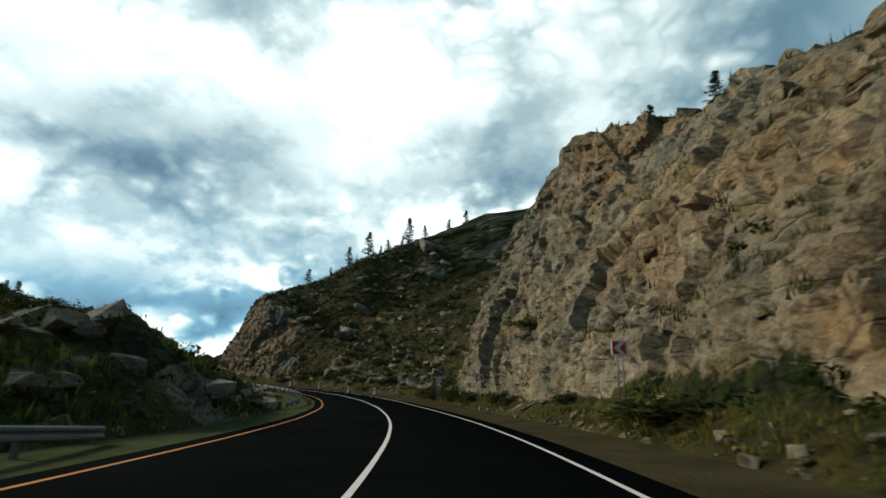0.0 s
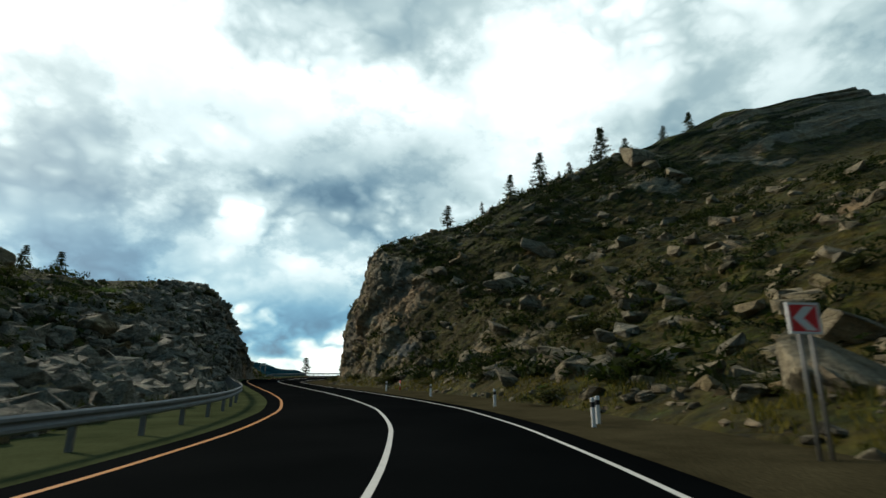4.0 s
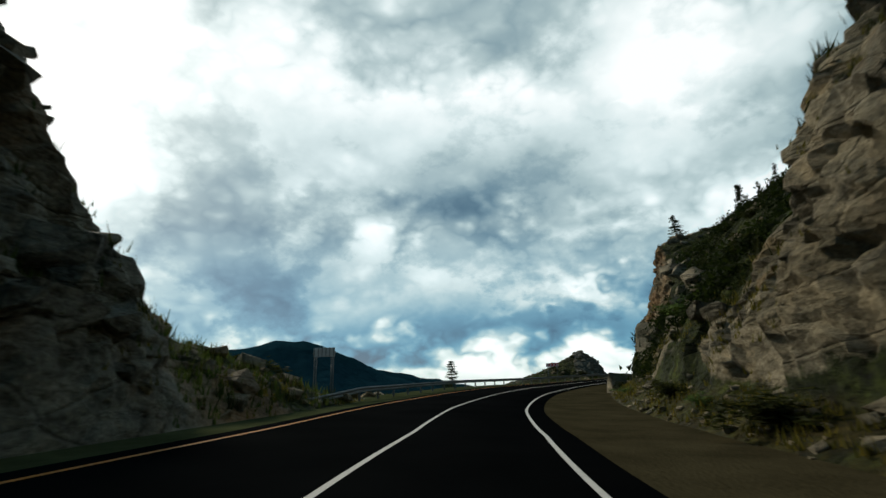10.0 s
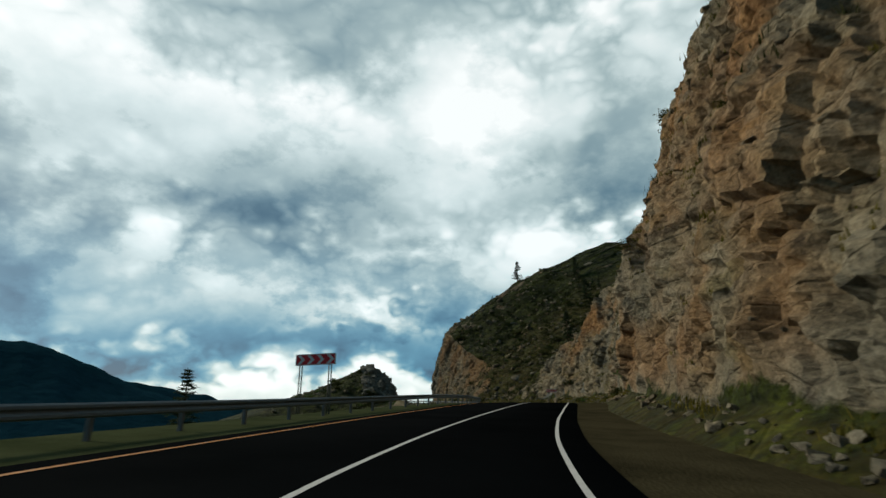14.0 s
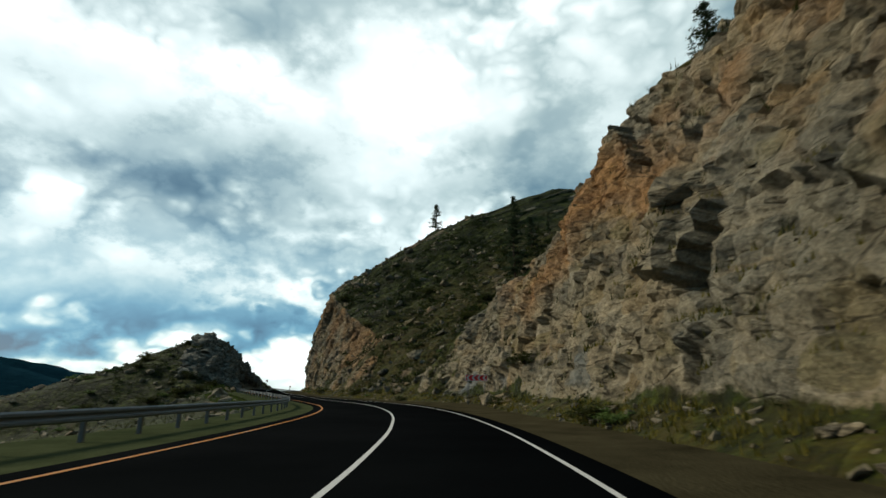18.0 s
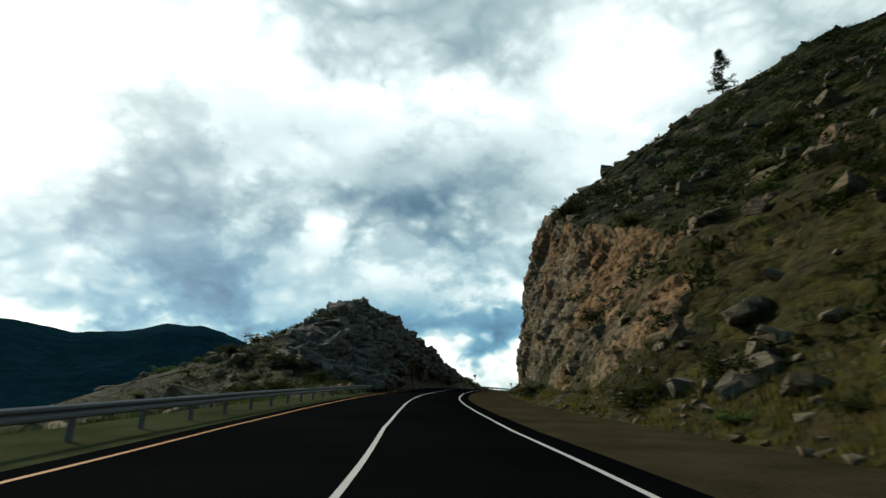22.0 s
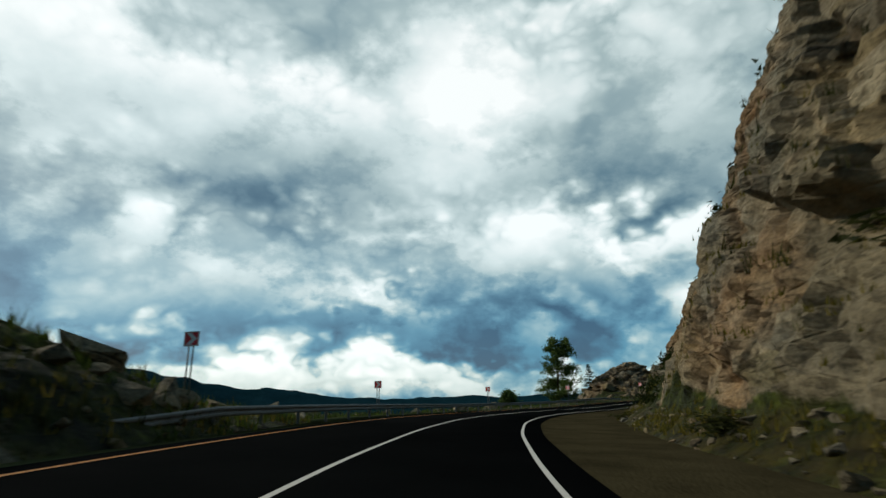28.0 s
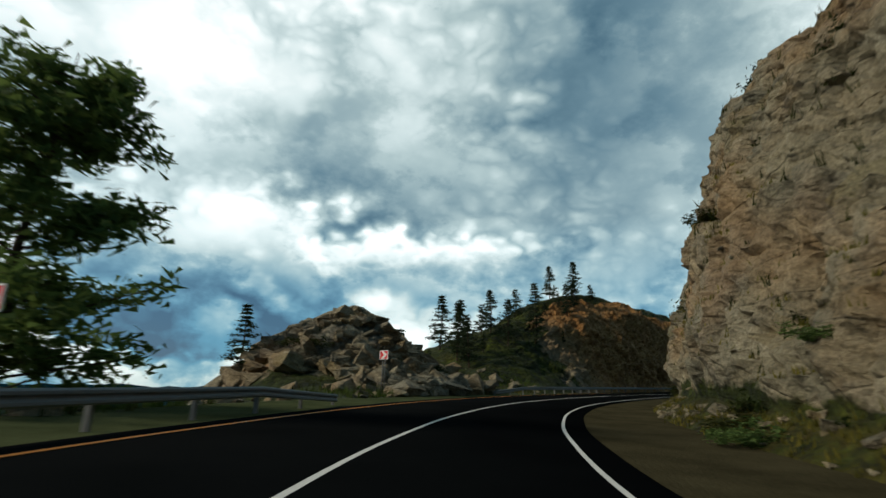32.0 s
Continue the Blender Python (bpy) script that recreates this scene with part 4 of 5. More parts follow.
# ---- signs ----
def chevron_bm(x0, x1, z0, z1, arm, flip, y):
    """A bent stripe < (or > when flipped) between x0 and x1."""
    bm = bmesh.new()
    zc = (z0 + z1) / 2
    pts = [(x1 - arm, z1), (x0, zc), (x1 - arm, z0), (x1, z0), (x0 + arm, zc), (x1, z1)]
    if flip:
        mid = x0 + x1
        pts = [(mid - x, z) for x, z in pts]
    fr = [bm.verts.new((x, y, z)) for x, z in pts]
    bk = [bm.verts.new((x, y + 0.003, z)) for x, z in pts]
    for a, b, c, d in ((0, 1, 4, 5), (1, 2, 3, 4)):
        bm.faces.new([fr[k] for k in (a, b, c, d)])
        bm.faces.new([bk[k] for k in (d, c, b, a)])
    for k in range(6):
        bm.faces.new((fr[k], bk[k], bk[(k + 1) % 6], fr[(k + 1) % 6]))
    bmesh.ops.recalc_face_normals(bm, faces=bm.faces)
    return bm


def chevron_sign(width, height, count, flip, middle, posts, label, group):
    top = tagged(new("chevron_sign"), label, "road sign", group)
    lo, hi = middle - height / 2, middle + height / 2
    panel = part("panel", box(bmesh.new(), (-width / 2, -0.012, lo), (width / 2, 0.012, hi), 0.006), RED, top, "red reflective panel")
    f = bmesh.new()
    e = 0.03
    for a, b in (((-width / 2 - e, -0.02, lo - e), (width / 2 + e, 0.02, lo + 0.01)), ((-width / 2 - e, -0.02, hi - 0.01), (width / 2 + e, 0.02, hi + e)),
                 ((-width / 2 - e, -0.02, lo + 0.01), (-width / 2 + 0.01, 0.02, hi - 0.01)), ((width / 2 - 0.01, -0.02, lo + 0.01), (width / 2 + e, 0.02, hi - 0.01))):
        box(f, a, b)
    part("rim", f, WHITE, panel, "white rim")
    step = width / count
    for k in range(count):
        x0 = -width / 2 + step * k + step * 0.12
        part("chevron", chevron_bm(x0, x0 + step * 0.78, lo + 0.03, hi - 0.03, step * 0.36, flip, -0.016), WHITE, panel, "white chevron")
    for x in posts:
        part("post", rod(bmesh.new(), (x, 0.03, -0.3), (x, 0.03, hi - 0.05), 0.032, 0.032), STEEL_POST, top, "slim grey steel post", True)
    bm = bmesh.new()
    for z in (lo + 0.1, hi - 0.1):
        box(bm, (min(posts) - 0.05, 0.012, z - 0.02), (max(posts) + 0.05, 0.03, z + 0.02))
    part("bracket", bm, STEEL, top)
    return top


one = chevron_sign(0.54, 0.47, 1, False, 2.25, (-0.11, 0.11), "square red sign with one white chevron on two slim posts", "single chevron signs on the right")
spots = [(1.25, 7.0), (2.46, 5.5), (3.5, 5.9), (4.55, 6.3)]
one.matrix_basis = spin(*spots[0], 4)
for t, l in spots[1:]:
    copy_thing(one, spin(t, l, 4))
two = chevron_sign(0.66, 0.55, 1, True, 2.5, (-0.11, 0.11), "red square sign with one white chevron above the valley", "single chevron signs on the left")
spots = [(29.0, -12.2), (30.15, -12.6), (31.4, -11.8), (32.55, -10.6), (33.88, -11.0)]
two.matrix_basis = spin(*spots[0], -8)
for t, l in spots[1:]:
    copy_thing(two, spin(t, l, -12))
row = chevron_sign(2.0, 0.5, 4, False, 2.3, (-0.82, -0.7, 0.7, 0.82), "long red sign with four white chevrons before the rock face", "long chevron signs")
row.matrix_basis = spin(20.8, 8.7, -9, 0.1, False)
row = chevron_sign(2.2, 0.50, 4, True, 2.65, (-0.9, -0.76, 0.76, 0.9), "long red sign with four white chevrons behind the guard rail", "long chevron signs")
row.matrix_basis = spin(15.62, -9.8, -6, -0.05)


def blank_board():
    top = tagged(new("road_sign"), "pale grey sign board seen from behind on four slim posts", "road sign")
    part("panel", box(bmesh.new(), (-0.62, -0.012, 2.2), (0.62, 0.012, 2.72), 0.005), WHITE, top)
    for k in range(6):
        part("rib", box(bmesh.new(), (-0.57 + k * 0.22, -0.05, 2.18), (-0.54 + k * 0.22, -0.012, 2.74)), STEEL_POST, top)
    for x in (-0.55, -0.43, 0.43, 0.55):
        part("post", rod(bmesh.new(), (x, 0.03, -0.5), (x, 0.03, 2.7), 0.032, 0.032), STEEL_POST, top, "", True)
    return top


blank_board().matrix_basis = spin(11.87, -10.5, 12)


def marker_post():
    top = tagged(new("marker_post"), "short white roadside marker post with dark band", "marker post", "marker posts on the right shoulder")
    part("post", box(bmesh.new(), (-0.06, -0.04, -0.2), (0.06, 0.04, 0.78), 0.015), WHITE, top)
    part("band", box(bmesh.new(), (-0.062, -0.042, 0.52), (0.062, 0.042, 0.66)), BLACK, top, "black band")
    return top


mk = marker_post()
spots = [(4.95, 5.0), (5.0, 5.5), (5.55, 5.0), (6.2, 4.9), (6.9, 4.9)]
mk.matrix_basis = spin(*spots[0])
for t, l in spots[1:]:
    copy_thing(mk, spin(t, l))


stake = tagged(new("marker_stake"), "short red and white painted stake in the verge grass", "marker post")
part("stake", rod(bmesh.new(), (0, 0, -0.2), (0, 0, 0.85), 0.05, 0.045), RED, stake, "", True)
part("band", rod(bmesh.new(), (0, 0, 0.35), (0, 0, 0.55), 0.053, 0.052), WHITE, stake, "white band", True)
stake.matrix_basis = spin(7.0, 6.6)


# ---- trees and shrubs ----
def needles(rng, centre, size, count, flat=0.5):
    """Small drooping sprays round a point: vertices and faces of slim triangles."""
    v, f = [], []
    for _ in range(count):
        d = Vector((rng.gauss(0, 1), rng.gauss(0, 1), rng.gauss(0, flat)))
        c = centre + d * size * 0.5
        a = Vector((rng.uniform(-1, 1), rng.uniform(-1, 1), rng.uniform(-0.6, 0.4))).normalized() * size * rng.uniform(0.35, 0.75)
        b = a.cross(Vector((rng.uniform(-1, 1), rng.uniform(-1, 1), rng.uniform(-1, 1)))).normalized() * size * rng.uniform(0.10, 0.2)
        k = len(v)
        v += [tuple(c - a * 0.5 - b), tuple(c + a), tuple(c - a * 0.5 + b)]
        f.append((k, k + 1, k + 2))
    return v, f


def conifer(seed, height, spread, dense, mat=NEEDLES, label="dark larch with a thin uneven crown on the ridge"):
    rng = random.Random(seed)
    top = tagged(new("conifer"), label, "tree", "trees on the ridges")
    bm = bmesh.new()
    bend = Vector((rng.uniform(-0.04, 0.04), rng.uniform(-0.04, 0.04), 0)) * height
    mid = Vector((0, 0, height * 0.5)) + bend
    rod(bm, (0, 0, -0.4), mid, 0.018 * height, 0.011 * height, 7)
    rod(bm, mid, (0, 0, height * 0.98), 0.011 * height, 0.003 * height, 6)
    v, f = [], []
    z = height * 0.16
    while z < height * 0.97:
        u = z / height
        reach = spread * height * min(1.0, (1 - u) * 1.25) ** 0.9 * rng.uniform(0.5, 1.2) + 0.02 * height
        n = 4 + int(dense * 3)
        for k in range(n):
            if rng.random() > dense:
                continue
            ang = rng.uniform(0, 6.283)
            r = reach * rng.uniform(0.5, 1.0)
            base = Vector((0, 0, z)) + bend * (1 - abs(u - 0.5) * 2)
            tip = base + Vector((math.cos(ang) * r, math.sin(ang) * r, rng.uniform(-0.25, 0.25) * r))
            rod(bm, base, tip, 0.005 * height, 0.0015 * height, 4)
            for w in (0.35, 0.6, 0.85, 1.0):
                a, b = needles(rng, base.lerp(tip, w), 0.062 * height * (1.1 - 0.4 * u), 8, 0.35)
                o = len(v)
                v += a
                f += [tuple(i + o for i in t) for t in b]
        z += height * rng.uniform(0.045, 0.075)
    part("trunk", bm, BARK, top)
    me = bpy.data.meshes.new("crown")
    me.from_pydata(v, [], f)
    me.materials.append(mat)
    part("crown", me, None, top)
    return top


kinds = [conifer(3, 5.0, 0.26, 0.85), conifer(5, 5.0, 0.22, 0.7), conifer(8, 5.0, 0.36, 0.95), conifer(13, 5.0, 0.16, 0.4)]
used = set()


def plant(tau, lat, height, kind, crest=False):
    rng = random.Random(int(tau * 100 + lat * 7))
    g = max((drop(place(tau + k * 0.08, lat))[0] for k in range(-10, 11)), key=lambda q: q.z) if crest else drop(place(tau, lat))[0]
    height *= 1.3 if crest else 1.0
    m = pose(g.x, g.y, g.z - 0.1, rng.uniform(-3, 3), rng.uniform(-3, 3), rng.uniform(0, 360)) @ Matrix.Scale(height / 5.0, 4)
    if kind not in used:
        used.add(kind)
        kinds[kind].matrix_basis = m
        return
    c = copy_thing(kinds[kind], m)


ridge = [(10.04, 23.6, 3.4, 2), (10.05, 30, 2.2, 1), (10.14, 37.8, 5.0, 0), (10.12, 41, 2.8, 1), (10.18, 45.2, 5.2, 0), (10.2, 49, 4.2, 1), (10.2, 51.5, 3.4, 2), (10.4, 57, 5.4, 1), (10.45, 59, 5.8, 0),
         (10.55, 66, 4.2, 2), (10.75, 76, 4, 2), (10.9, 84, 4.5, 0), (2.0, 24, 3.0, 2), (1.44, 24, 2.4, 0), (1.2, 25.5, 2.8, 2), (0.95, 26, 4.0, 1)]
hill = [(9.66, -38.4, 4.2, 0), (8.66, -40, 3.2, 1), (8.92, -39, 3.4, 0), (9.06, -39, 3.2, 2), (9.4, -40, 2.6, 1), (8.3, -46, 4.0, 1), (7.6, -50, 4.4, 0), (7.1, -52, 4.2, 2), (8.0, -60, 4.0, 0)]
heads = [(13.6, 20, 2.6, 3), (12.8, 21, 3.0, 1), (12.6, 22, 3.4, 1), (18.84, 17, 3.8, 2), (21.2, 19.8, 4.8, 1), (20.4, 19, 2.4, 2),
         (27.16, 44, 5.6, 0), (26.8, 33, 2.2, 1), (24.4, 60, 5.2, 0), (23.5, 60, 3.4, 1), (23.0, 58, 7.5, 3), (22.8, 50, 5, 0), (21.9, 46, 4.5, 1), (31.6, 18, 3.8, 1), (31.2, 18.5, 3.9, 1), (31.35, 19, 3.4, 1), (34.1, 17, 2.6, 3)]
end_woods = [(25.88, -79.7, 17, 0), (34.1, -28, 5.0, 0), (33.9, -30, 4.0, 1), (33.6, -33, 6.5, 2), (36.4, -17, 6.0, 0), (36.2, -15.5, 4.5, 1), (36.0, -18, 5.5, 0), (35.8, -20, 5.5, 1), (35.6, -22, 6.5, 0), (35.4, -24, 6.0, 1),
             (35.2, -26, 6.5, 0), (35.3, -30, 7, 2), (35.0, -33, 7, 0), (34.8, -36, 7, 1), (37.0, -20, 5.0, 0), (37.3, -22, 5.0, 1), (37.6, -21, 6.0, 0), (36.7, -24, 6.0, 2), (36.0, -30, 7.0, 0), (36.5, -13.5, 4.0, 1), (36.8, -15, 4.5, 0), (36.9, -17.5, 5.0, 1), (36.1, -22, 5.5, 0), (36.3, -26, 6.0, 2), (35.5, -19, 5.5, 0), (35.0, -24, 6.5, 1), (35.9, -25, 6.0, 0), (37.2, -17, 4.6, 0), (37.8, -19, 4.8, 2)]
for t, l, h, k in ridge + hill + heads:
    plant(t, l, h, k, True)
for t, l, h, k in end_woods + [(20.98, 14.4, 5.6, 0), (15.48, 11.9, 4.8, 2), (15.5, 20.7, 4.4, 0), (15.4, 21.6, 3.6, 3), (15.2, 20.2, 2.2, 2)]:
    plant(t, l, h, k)


def leafy_tree(seed, height, label):
    """A tall uneven broad-crowned tree: trunk, limbs and many small leaves in clumps."""
    rng = random.Random(seed)
    top = tagged(new("leafy_tree"), label, "tree")
    bm = bmesh.new()
    pts = [Vector((0, 0, -0.6)), Vector((0.1, 0, height * 0.3)), Vector((0.35, 0.1, height * 0.6)), Vector((0.55, 0.1, height * 0.97))]
    for a, b, r0, r1 in zip(pts[:-1], pts[1:], (0.24, 0.17, 0.10), (0.17, 0.10, 0.02)):
        rod(bm, a, b, r0, r1, 9)
    v, f = [], []
    limbs = []
    for k in range(84):
        u = rng.uniform(0.10, 0.98)
        base = pts[0].lerp(pts[3], u)
        reach = height * (0.28 * (1 - u) ** 0.6 + 0.05) * rng.uniform(0.6, 1.15)
        if 0.30 < u < 0.42:
            reach *= 0.6
        ang = rng.uniform(0, 6.283)
        tip = base + Vector((math.cos(ang) * reach, math.sin(ang) * reach, reach * rng.uniform(0.0, 0.55)))
        limbs.append((base, tip))
        rod(bm, base, tip, 0.05, 0.012, 5)
    for base, tip in limbs:
        for w in (0.4, 0.6, 0.8, 0.95, 1.05):
            c = base.lerp(tip, w) + Vector((rng.gauss(0, 0.2), rng.gauss(0, 0.2), rng.gauss(0, 0.15)))
            a, b = needles(rng, c, 0.60, 21, 0.8)
            o = len(v)
            v += a
            f += [tuple(i + o for i in t) for t in b]
    part("trunk", bm, BARK, top)
    me = bpy.data.meshes.new("crown")
    me.from_pydata(v, [], f)
    me.materials.append(LEAVES)
    part("crown", me, None, top)
    return top


leafy_tree(21, 12.6, "tall green tree with an uneven open crown beyond the guard rail").matrix_basis = spin(32.72, -14.4, 30)
leafy_tree(22, 6.0, "smaller green tree leaning beside the tall one").matrix_basis = spin(32.35, -19.5, 120)
leafy_tree(23, 6.5, "low green tree on the slope below the guard rail").matrix_basis = spin(33.7, -34, 70)


def shrub_kind(seed, mat):
    rng = random.Random(seed)
    v, f = [], []
    for k in range(30):
        c = Vector((rng.gauss(0, 0.34), rng.gauss(0, 0.34), abs(rng.gauss(0.30, 0.22))))
        a, b = needles(rng, c, 0.22, 26, 0.9)
        o = len(v)
        v += a
        f += [tuple(i + o for i in t) for t in b]
    me = bpy.data.meshes.new("leaves")
    me.from_pydata(v, [], f)
    me.materials.append(mat)
    bm = bmesh.new()
    for k in range(7):
        ang = rng.uniform(0, 6.28)
        rod(bm, (0, 0, -0.15), (math.cos(ang) * 0.35, math.sin(ang) * 0.35, rng.uniform(0.3, 0.6)), 0.018, 0.006, 4)
    top = tagged(new("shrub"), "low dark green shrub at the foot of the rock", "shrub", "shrubs beside the road")
    part("stem", bm, BARK, top)
    part("leaves", me, None, top)
    return top


shrubs = [shrub_kind(k, SCRUB if k % 3 else LEAVES) for k in range(31, 36)]
rng = random.Random(77)
n_shrub = 0
for k in range(520):
    side = 1 if rng.random() < 0.72 else -1
    tau = rng.uniform(-0.5, 35)
    lat = rng.uniform(6.6, 9.4) if side > 0 and rng.random() < 0.75 else rng.uniform(9, 24)
    if k >= 240:                         # thickets on the grass slopes
        t0, t1, l0, l1 = ((24.7, 26.6, -44, -13), (21.6, 25.2, 13, 50), (4.2, 7.8, 11, 45), (7, 10, -60, -20), (11.2, 14.2, 9, 26))[k % 5]
        side, tau, lat = 1, rng.uniform(t0, t1), rng.uniform(l0, l1)
    p = place(tau, side * lat)
    g, nor = drop(p)
    if nor.z < 0.72 or n_shrub >= 295:
        continue
    s_ = rng.uniform(0.5, 1.5) * (1.0 if abs(lat) < 10 else 1.7 if lat < -12 else 1.3)
    m = pose(g.x, g.y, g.z - 0.05, 0, 0, rng.uniform(0, 360)) @ Matrix.Diagonal((s_, s_, s_ * rng.uniform(0.6, 1.0), 1))
    src = shrubs[n_shrub % 5]
    if n_shrub < 5:
        src.matrix_basis = m
    else:
        copy_thing(src, m)
    n_shrub += 1

# ---- loose rock ----
def boulder_mesh(seed):
    """A broken block: flat faces of uneven size with worn edges."""
    bm = bmesh.new()
    r = random.Random(seed)
    for _ in range(15):
        q = Vector((r.uniform(-1, 1), r.uniform(-1, 1), r.uniform(-1, 1)))
        bm.verts.new(q / max(abs(q.x), abs(q.y), abs(q.z)) ** 0.7)
    bmesh.ops.convex_hull(bm, input=bm.verts)
    bmesh.ops.delete(bm, geom=[v for v in bm.verts if not v.link_faces], context="VERTS")
    bmesh.ops.bevel(bm, geom=list(bm.edges), offset=0.05, segments=1, affect="EDGES")
    bmesh.ops.recalc_face_normals(bm, faces=bm.faces)
    return mesh_of(bm, ROCK, "boulder")


def firm(tau, lat, g, reach):
    """Whether the ground goes on towards the road, with no brink there."""
    return g.z - drop(place(tau, lat - math.copysign(reach, lat)))[0].z < reach * 1.35


boulders = [boulder_mesh(k) for k in range(8)]
n_b = 0
for k in range(1500):
    side = 1 if rng.random() < 0.62 else -1
    tau = rng.uniform(-0.5, 35)
    near = rng.random() < 0.55
    lat = rng.uniform(7.2, 10.5) if near else rng.uniform(10, 45)
    if -side * 1 > 0 and 11.5 < tau < 24 and lat > 14:
        continue
    p = place(tau, side * lat)
    g, nor = drop(p)
    if nor.z < 0.66 or n_b >= 290:
        continue
    s_ = rng.uniform(0.2, 0.55) if near else rng.uniform(0.45, 1.5)
    m = pose(g.x, g.y, g.z + s_ * 0.12, rng.uniform(-25, 25), rng.uniform(-25, 25), rng.uniform(0, 360)) @ Matrix.Diagonal((s_ * 1.3, s_, s_ * 0.62, 1))
    if not firm(tau, side * lat, g, s_ * 1.2):
        continue
    ob = tagged(new("boulder", boulders[n_b % 8]), "angular grey-beige granite boulder lying on the slope", "rock", "loose boulders")
    ob.matrix_basis = m
    n_b += 1

def big_boulder(x, y, s_, turn, flat=0.8, tilt=25):
    """A large loose block at a place of the plan, sunk a little into the slope."""
    g, nor = drop(Vector((x, y, 0)))
    ob = tagged(new("boulder", boulders[int(turn) % 8]), "large pale boulder that has rolled to a rest on the slope", "rock", "loose boulders")
    ob.matrix_basis = pose(g.x, g.y, g.z + s_ * 0.25, 12, tilt, turn) @ Matrix.Diagonal((s_ * 1.25, s_, s_ * flat, 1))


for t, l, s_, turn in ((13.3, 9.6, 0.9, 15), (12.9, 13.5, 1.0, 55), (14.0, 13.2, 0.8, 33), (4.75, 9.6, 1.2, 40), (4.5, 8.9, 0.7, 100), (5.6, 9.4, 0.8, 200)):
    big_boulder(*place(t, l)[:2], s_, turn)
# foot of the boulder slope
big_boulder(-64.4, 187.7, 1.0, 21, 1.1, 10)
big_boulder(-60.9, 182.6, 1.75, 76, 0.62, -30)
big_boulder(-59.6, 196.2, 1.2, 10, 0.6, 5)
big_boulder(-58.6, 195.0, 0.9, 44, 0.8, 15)
big_boulder(-58.2, 191.8, 0.9, 61, 0.7, 20)
# outcrop and loose blocks on the ridge behind the gully
for x, y, s_, turn, flat in ((-13.6, 114.3, 1.9, 12, 0.5), (-12.4, 115.0, 1.6, 31, 0.6), (-14.6, 116.2, 1.5, 52, 0.5), (-12.9, 117.2, 1.7, 65, 0.55), (-11.0, 125.6, 1.7, 9, 0.5), (-9.3, 124.6, 1.2, 70, 0.6),
                             (4.7, 154.5, 2.7, 22, 0.9), (7.5, 151.0, 1.4, 35, 0.7), (10.5, 147.2, 1.7, 48, 0.8), (-0.6, 114.2, 1.0, 83, 0.7), (-8.1, 91.7, 0.6, 90, 0.8), (-9.3, 90.8, 0.9, 14, 0.5),
                             (-8.4, 96.6, 0.8, 27, 0.5), (-2.1, 101.6, 1.1, 38, 0.45), (-0.2, 100.4, 0.8, 59, 0.6), (-12.0, 104.8, 1.2, 66, 0.4), (-9.6, 107.2, 1.0, 77, 0.5)):
    big_boulder(x, y, s_, turn, flat)


def scatter_stones(name, count, label, lo, hi, size, seed, tau0=-1, tau1=35.5, side_p=0.6, min_up=0.3, mat=ROCK):
    """Many small stones as one piece of stuff."""
    r = random.Random(seed)
    v, f = [], []
    shapes = []
    for k in range(8):
        bm = bmesh.new()
        for _ in range(15):                              # a block with flat broken faces
            q = Vector((r.uniform(-1, 1), r.uniform(-1, 1), r.uniform(-1, 1)))
            bm.verts.new(q / max(abs(q.x), abs(q.y), abs(q.z)) ** 0.75)
        bmesh.ops.convex_hull(bm, input=bm.verts)
        bmesh.ops.delete(bm, geom=[x for x in bm.verts if not x.link_faces], context="VERTS")
        bm.verts.index_update()
        shapes.append(([x.co.copy() for x in bm.verts], [tuple(y.index for y in q.verts) for q in bm.faces]))
        bm.free()
    for k in range(count):
        side = 1 if r.random() < side_p else -1
        tau = r.uniform(tau0, tau1)
        lat = lo + (hi - lo) * r.random() ** 1.6
        if side < 0 and 11.5 < tau < 23.5 and lat > 16:
            continue
        g, nor = drop(place(tau, side * lat))
        if nor.z < min_up or (min_up > 0.6 and not firm(tau, side * lat, g, 0.9)):
            continue
        s_ = size * r.uniform(0.35, 1.0) ** 1.5 * r.uniform(0.6, 1.3)
        m = pose(g.x, g.y, g.z + s_ * 0.15, r.uniform(-30, 30), r.uniform(-30, 30), r.uniform(0, 360)) @ Matrix.Diagonal((s_ * 1.3, s_, s_ * 0.65, 1))
        vs, fs = r.choice(shapes)
        o = len(v)
        v += [tuple(m @ q) for q in vs]
        f += [tuple(i + o for i in t) for t in fs]
    return tagged(link(name, v, f, mat), label, "stones", kind="stuff")


scatter_stones("hillside_stones", 8500, "many pale stones scattered over the grass slopes", 9, 60, 0.75, 5, min_up=0.62)
scatter_stones("verge_stones", 7500, "small stones along the foot of the slopes", 5.8, 10.5, 0.19, 6, min_up=0.5)
scatter_stones("scree", 3400, "grey scree of broken rock below the left hill", 8.5, 20, 0.75, 7, 4.4, 10.8, 0.0, mat=GREY_ROCK)

scatter_stones("rock_rubble", 2100, "dark angular slabs piled over the rock knob", 8.8, 20, 1.25, 8, 25.3, 27.9, 0.0, 0.1, GREY_ROCK)

scatter_stones("knob_rubble", 520, "brown angular boulders heaped into a knob beside the road", 9.5, 27, 1.1, 18, 33.95, 34.8, 0.0, 0.1)


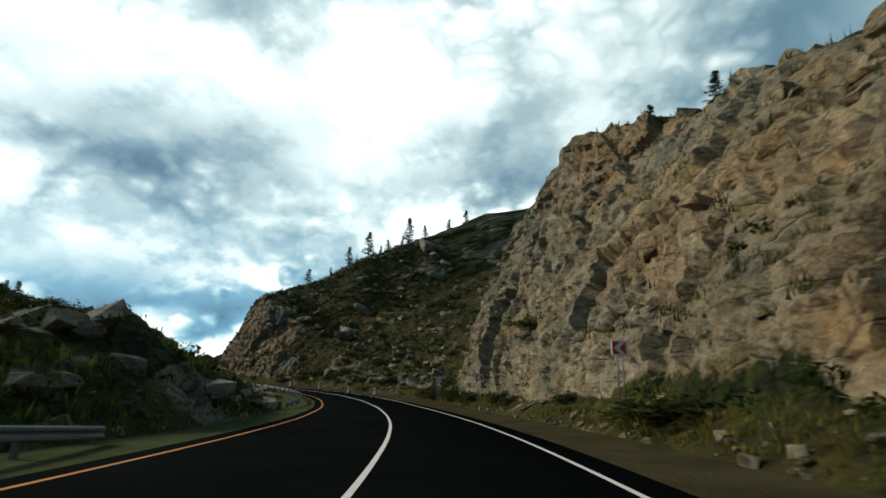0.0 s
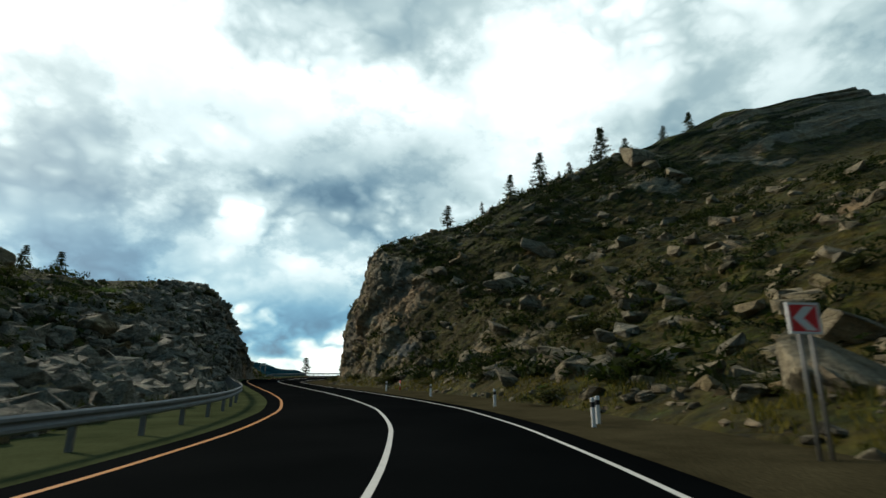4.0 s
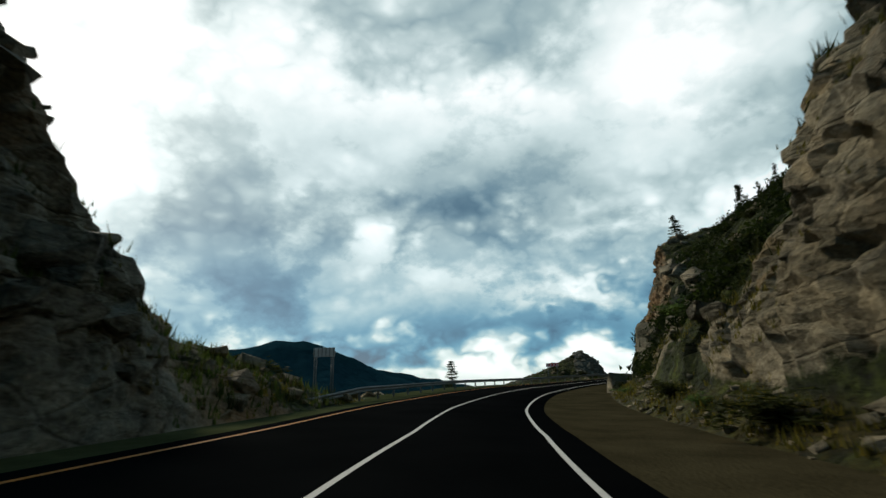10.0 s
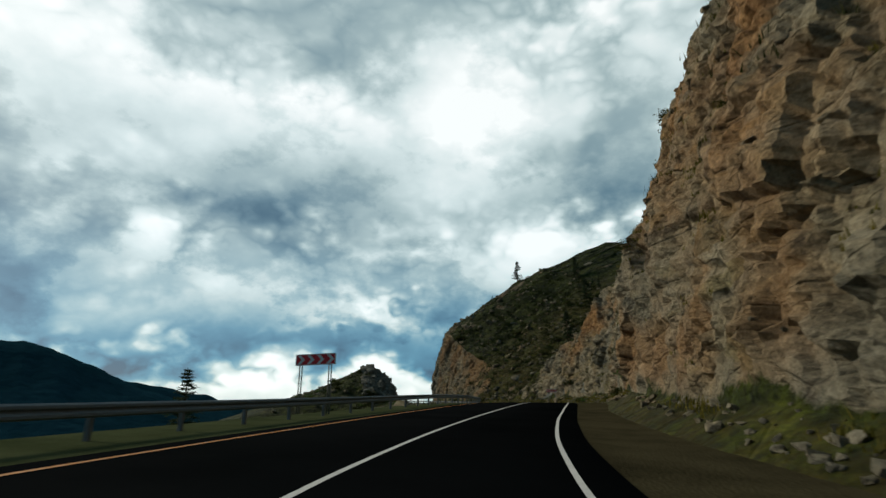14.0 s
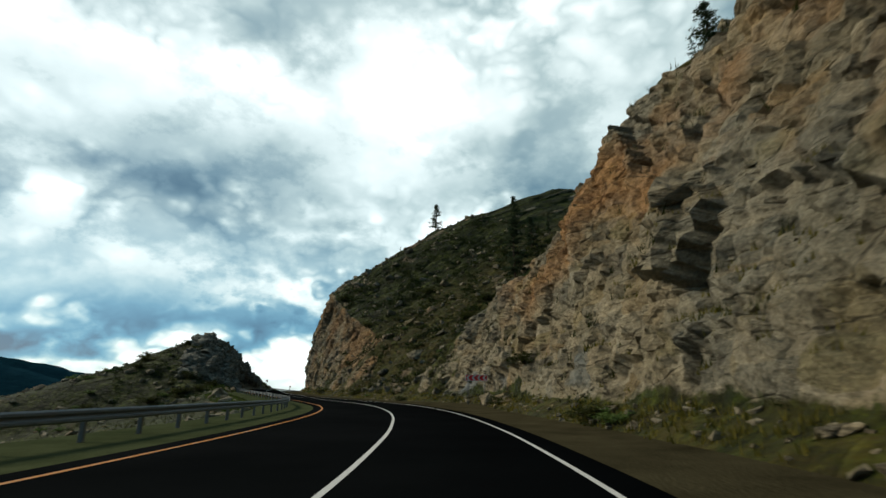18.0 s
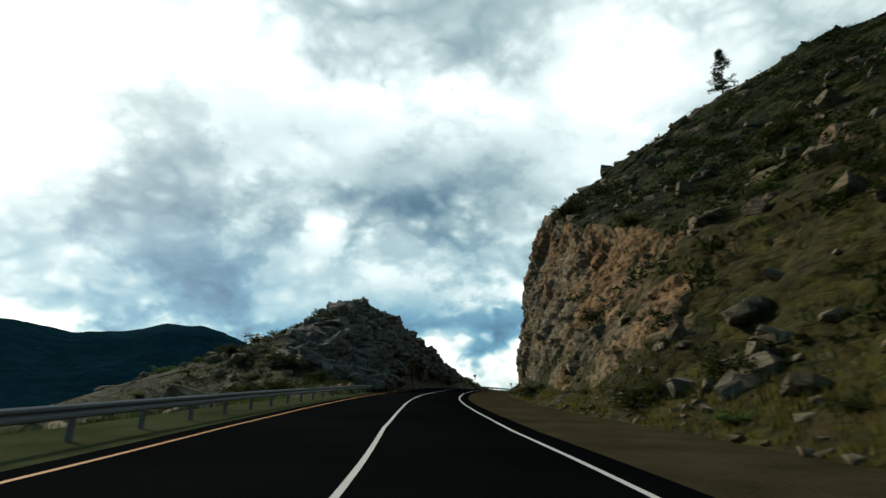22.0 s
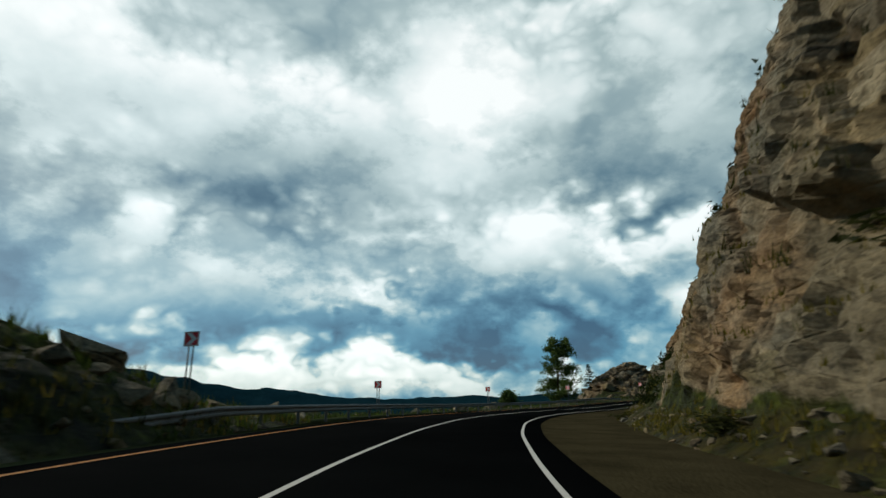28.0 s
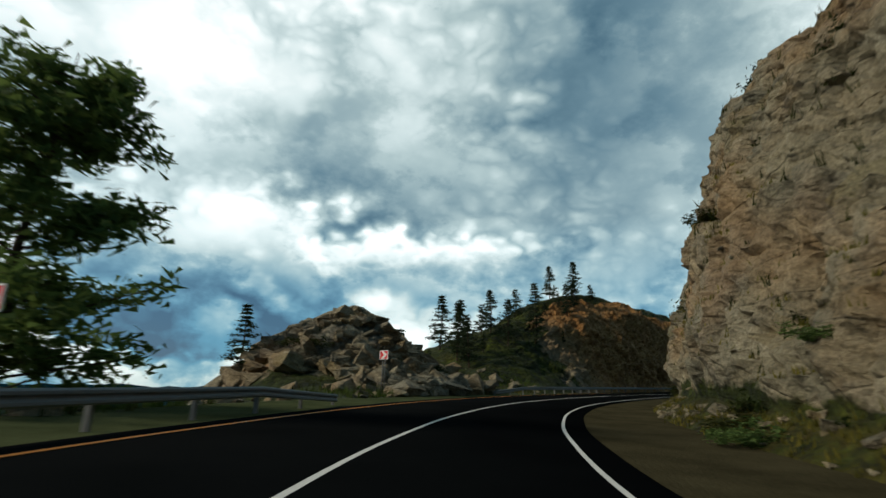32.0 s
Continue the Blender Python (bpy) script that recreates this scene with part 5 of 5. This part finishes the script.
def scatter_grass(name, count, label, lo, hi, seed, mat, tall, side_p, power=1.0):
    r = random.Random(seed)
    v, f = [], []
    for k in range(count):
        side = 1 if r.random() < side_p else -1
        tau = r.uniform(-1, 35.5)
        if noise.noise(Vector((tau * 1.7, side * 5.0, seed))) < -0.15:
            continue
        lat = lo + (hi - lo) * r.random() ** power
        g, nor = drop(place(tau, side * lat))
        if nor.z < 0.5:
            continue
        for b in range(5):
            a = r.uniform(0, 6.283)
            h = tall * r.uniform(0.4, 1.2)
            x, y = g.x + r.gauss(0, 0.12), g.y + r.gauss(0, 0.12)
            dx, dy = math.cos(a) * 0.035, math.sin(a) * 0.035
            k0 = len(v)
            v += [(x - dx, y - dy, g.z - 0.03), (x + dx, y + dy, g.z - 0.03), (x + r.gauss(0, 0.13) * h * 2, y + r.gauss(0, 0.13) * h * 2, g.z + h)]
            f.append((k0, k0 + 1, k0 + 2))
    return tagged(link(name, v, f, mat), label, "grass", kind="stuff")


scatter_grass("verge_grass", 24000, "dry yellow-green grass along the verges", 6.2, 10.0, 9, DRY_GRASS, 0.25, 0.66)
MEADOW = make_leaves("meadow_grass", (0.030, 0.055, 0.008), (0.085, 0.115, 0.025))
scatter_grass("meadow_grass", 16000, "green grass growing behind the guard rail", 7.0, 14.0, 12, MEADOW, 0.42, 0.0)
scatter_grass("slope_grass", 24000, "tufts of dark grass on the slopes", 8.5, 40, 10, SCRUB, 0.55, 0.6, 1.5)


def scatter_scrub(name, label, seed, mat, fields):
    """Low dark scrub in drifts over the slopes; fields: how many, from tau to tau, from and to metres beside the line, size."""
    r = random.Random(seed)
    v, f = [], []
    for count, t0, t1, l0, l1, size in fields:
        for k in range(count):
            tau, lat = r.uniform(t0, t1), r.uniform(l0, l1)
            p = place(tau, lat)
            if noise.noise(Vector((p.x * 0.16, p.y * 0.16, seed))) + r.uniform(-0.25, 0.25) < -0.02:
                continue
            g, nor = drop(p)
            if nor.z < 0.52 or not firm(tau, lat, g, 0.9):
                continue
            c = g + nor * 0.12
            s_ = size * r.uniform(0.5, 1.3)
            for _ in range(26):
                q = c + Vector((r.gauss(0, 0.42), r.gauss(0, 0.42), abs(r.gauss(0, 0.32)))) * s_
                a = Vector((r.uniform(-1, 1), r.uniform(-1, 1), r.uniform(-0.5, 0.9))).normalized() * s_ * r.uniform(0.16, 0.34)
                b = a.cross(Vector((r.uniform(-1, 1), r.uniform(-1, 1), r.uniform(-1, 1)))).normalized() * s_ * r.uniform(0.06, 0.12)
                o = len(v)
                v += [tuple(q - a * 0.6 - b), tuple(q + a), tuple(q - a * 0.6 + b)]
                f.append((o, o + 1, o + 2))
    return tagged(link(name, v, f, mat), label, "scrub", kind="stuff")


DARK_SCRUB = make_leaves("dark_scrub_leaves", (0.006, 0.011, 0.002), (0.032, 0.048, 0.008))
scatter_scrub("slope_scrub", "dark low scrub growing in drifts over the rocky slopes", 41, DARK_SCRUB,
              ((3200, 4.0, 10.0, 10.5, 62, 1.0), (4200, 11.3, 14.4, 8.4, 27, 0.8), (330, 11.9, 13.9, 7.9, 11, 1.15), (420, 5.3, 8.7, 8.7, 11.8, 1.15), (2600, 21.8, 26.0, 10.5, 60, 1.0), (1100, 28.9, 30.6, 8.2, 22, 0.7), (1600, 4.5, 9.5, -60, -16, 1.0),
               (260, 0.4, 3.2, -24, -9.5, 0.7), (300, 24.4, 26.2, -34, -13, 0.8), (420, 0.0, 3.4, 7.6, 9.8, 0.5), (900, 15, 22, 17, 60, 0.9), (160, 15.0, 21.5, 7.6, 9.0, 0.4), (200, 25.5, 29, 7.4, 9.2, 0.45), (1000, 30.8, 34.6, 8, 13, 0.6), (200, 30.2, 34.5, 22, 32, 0.9)))
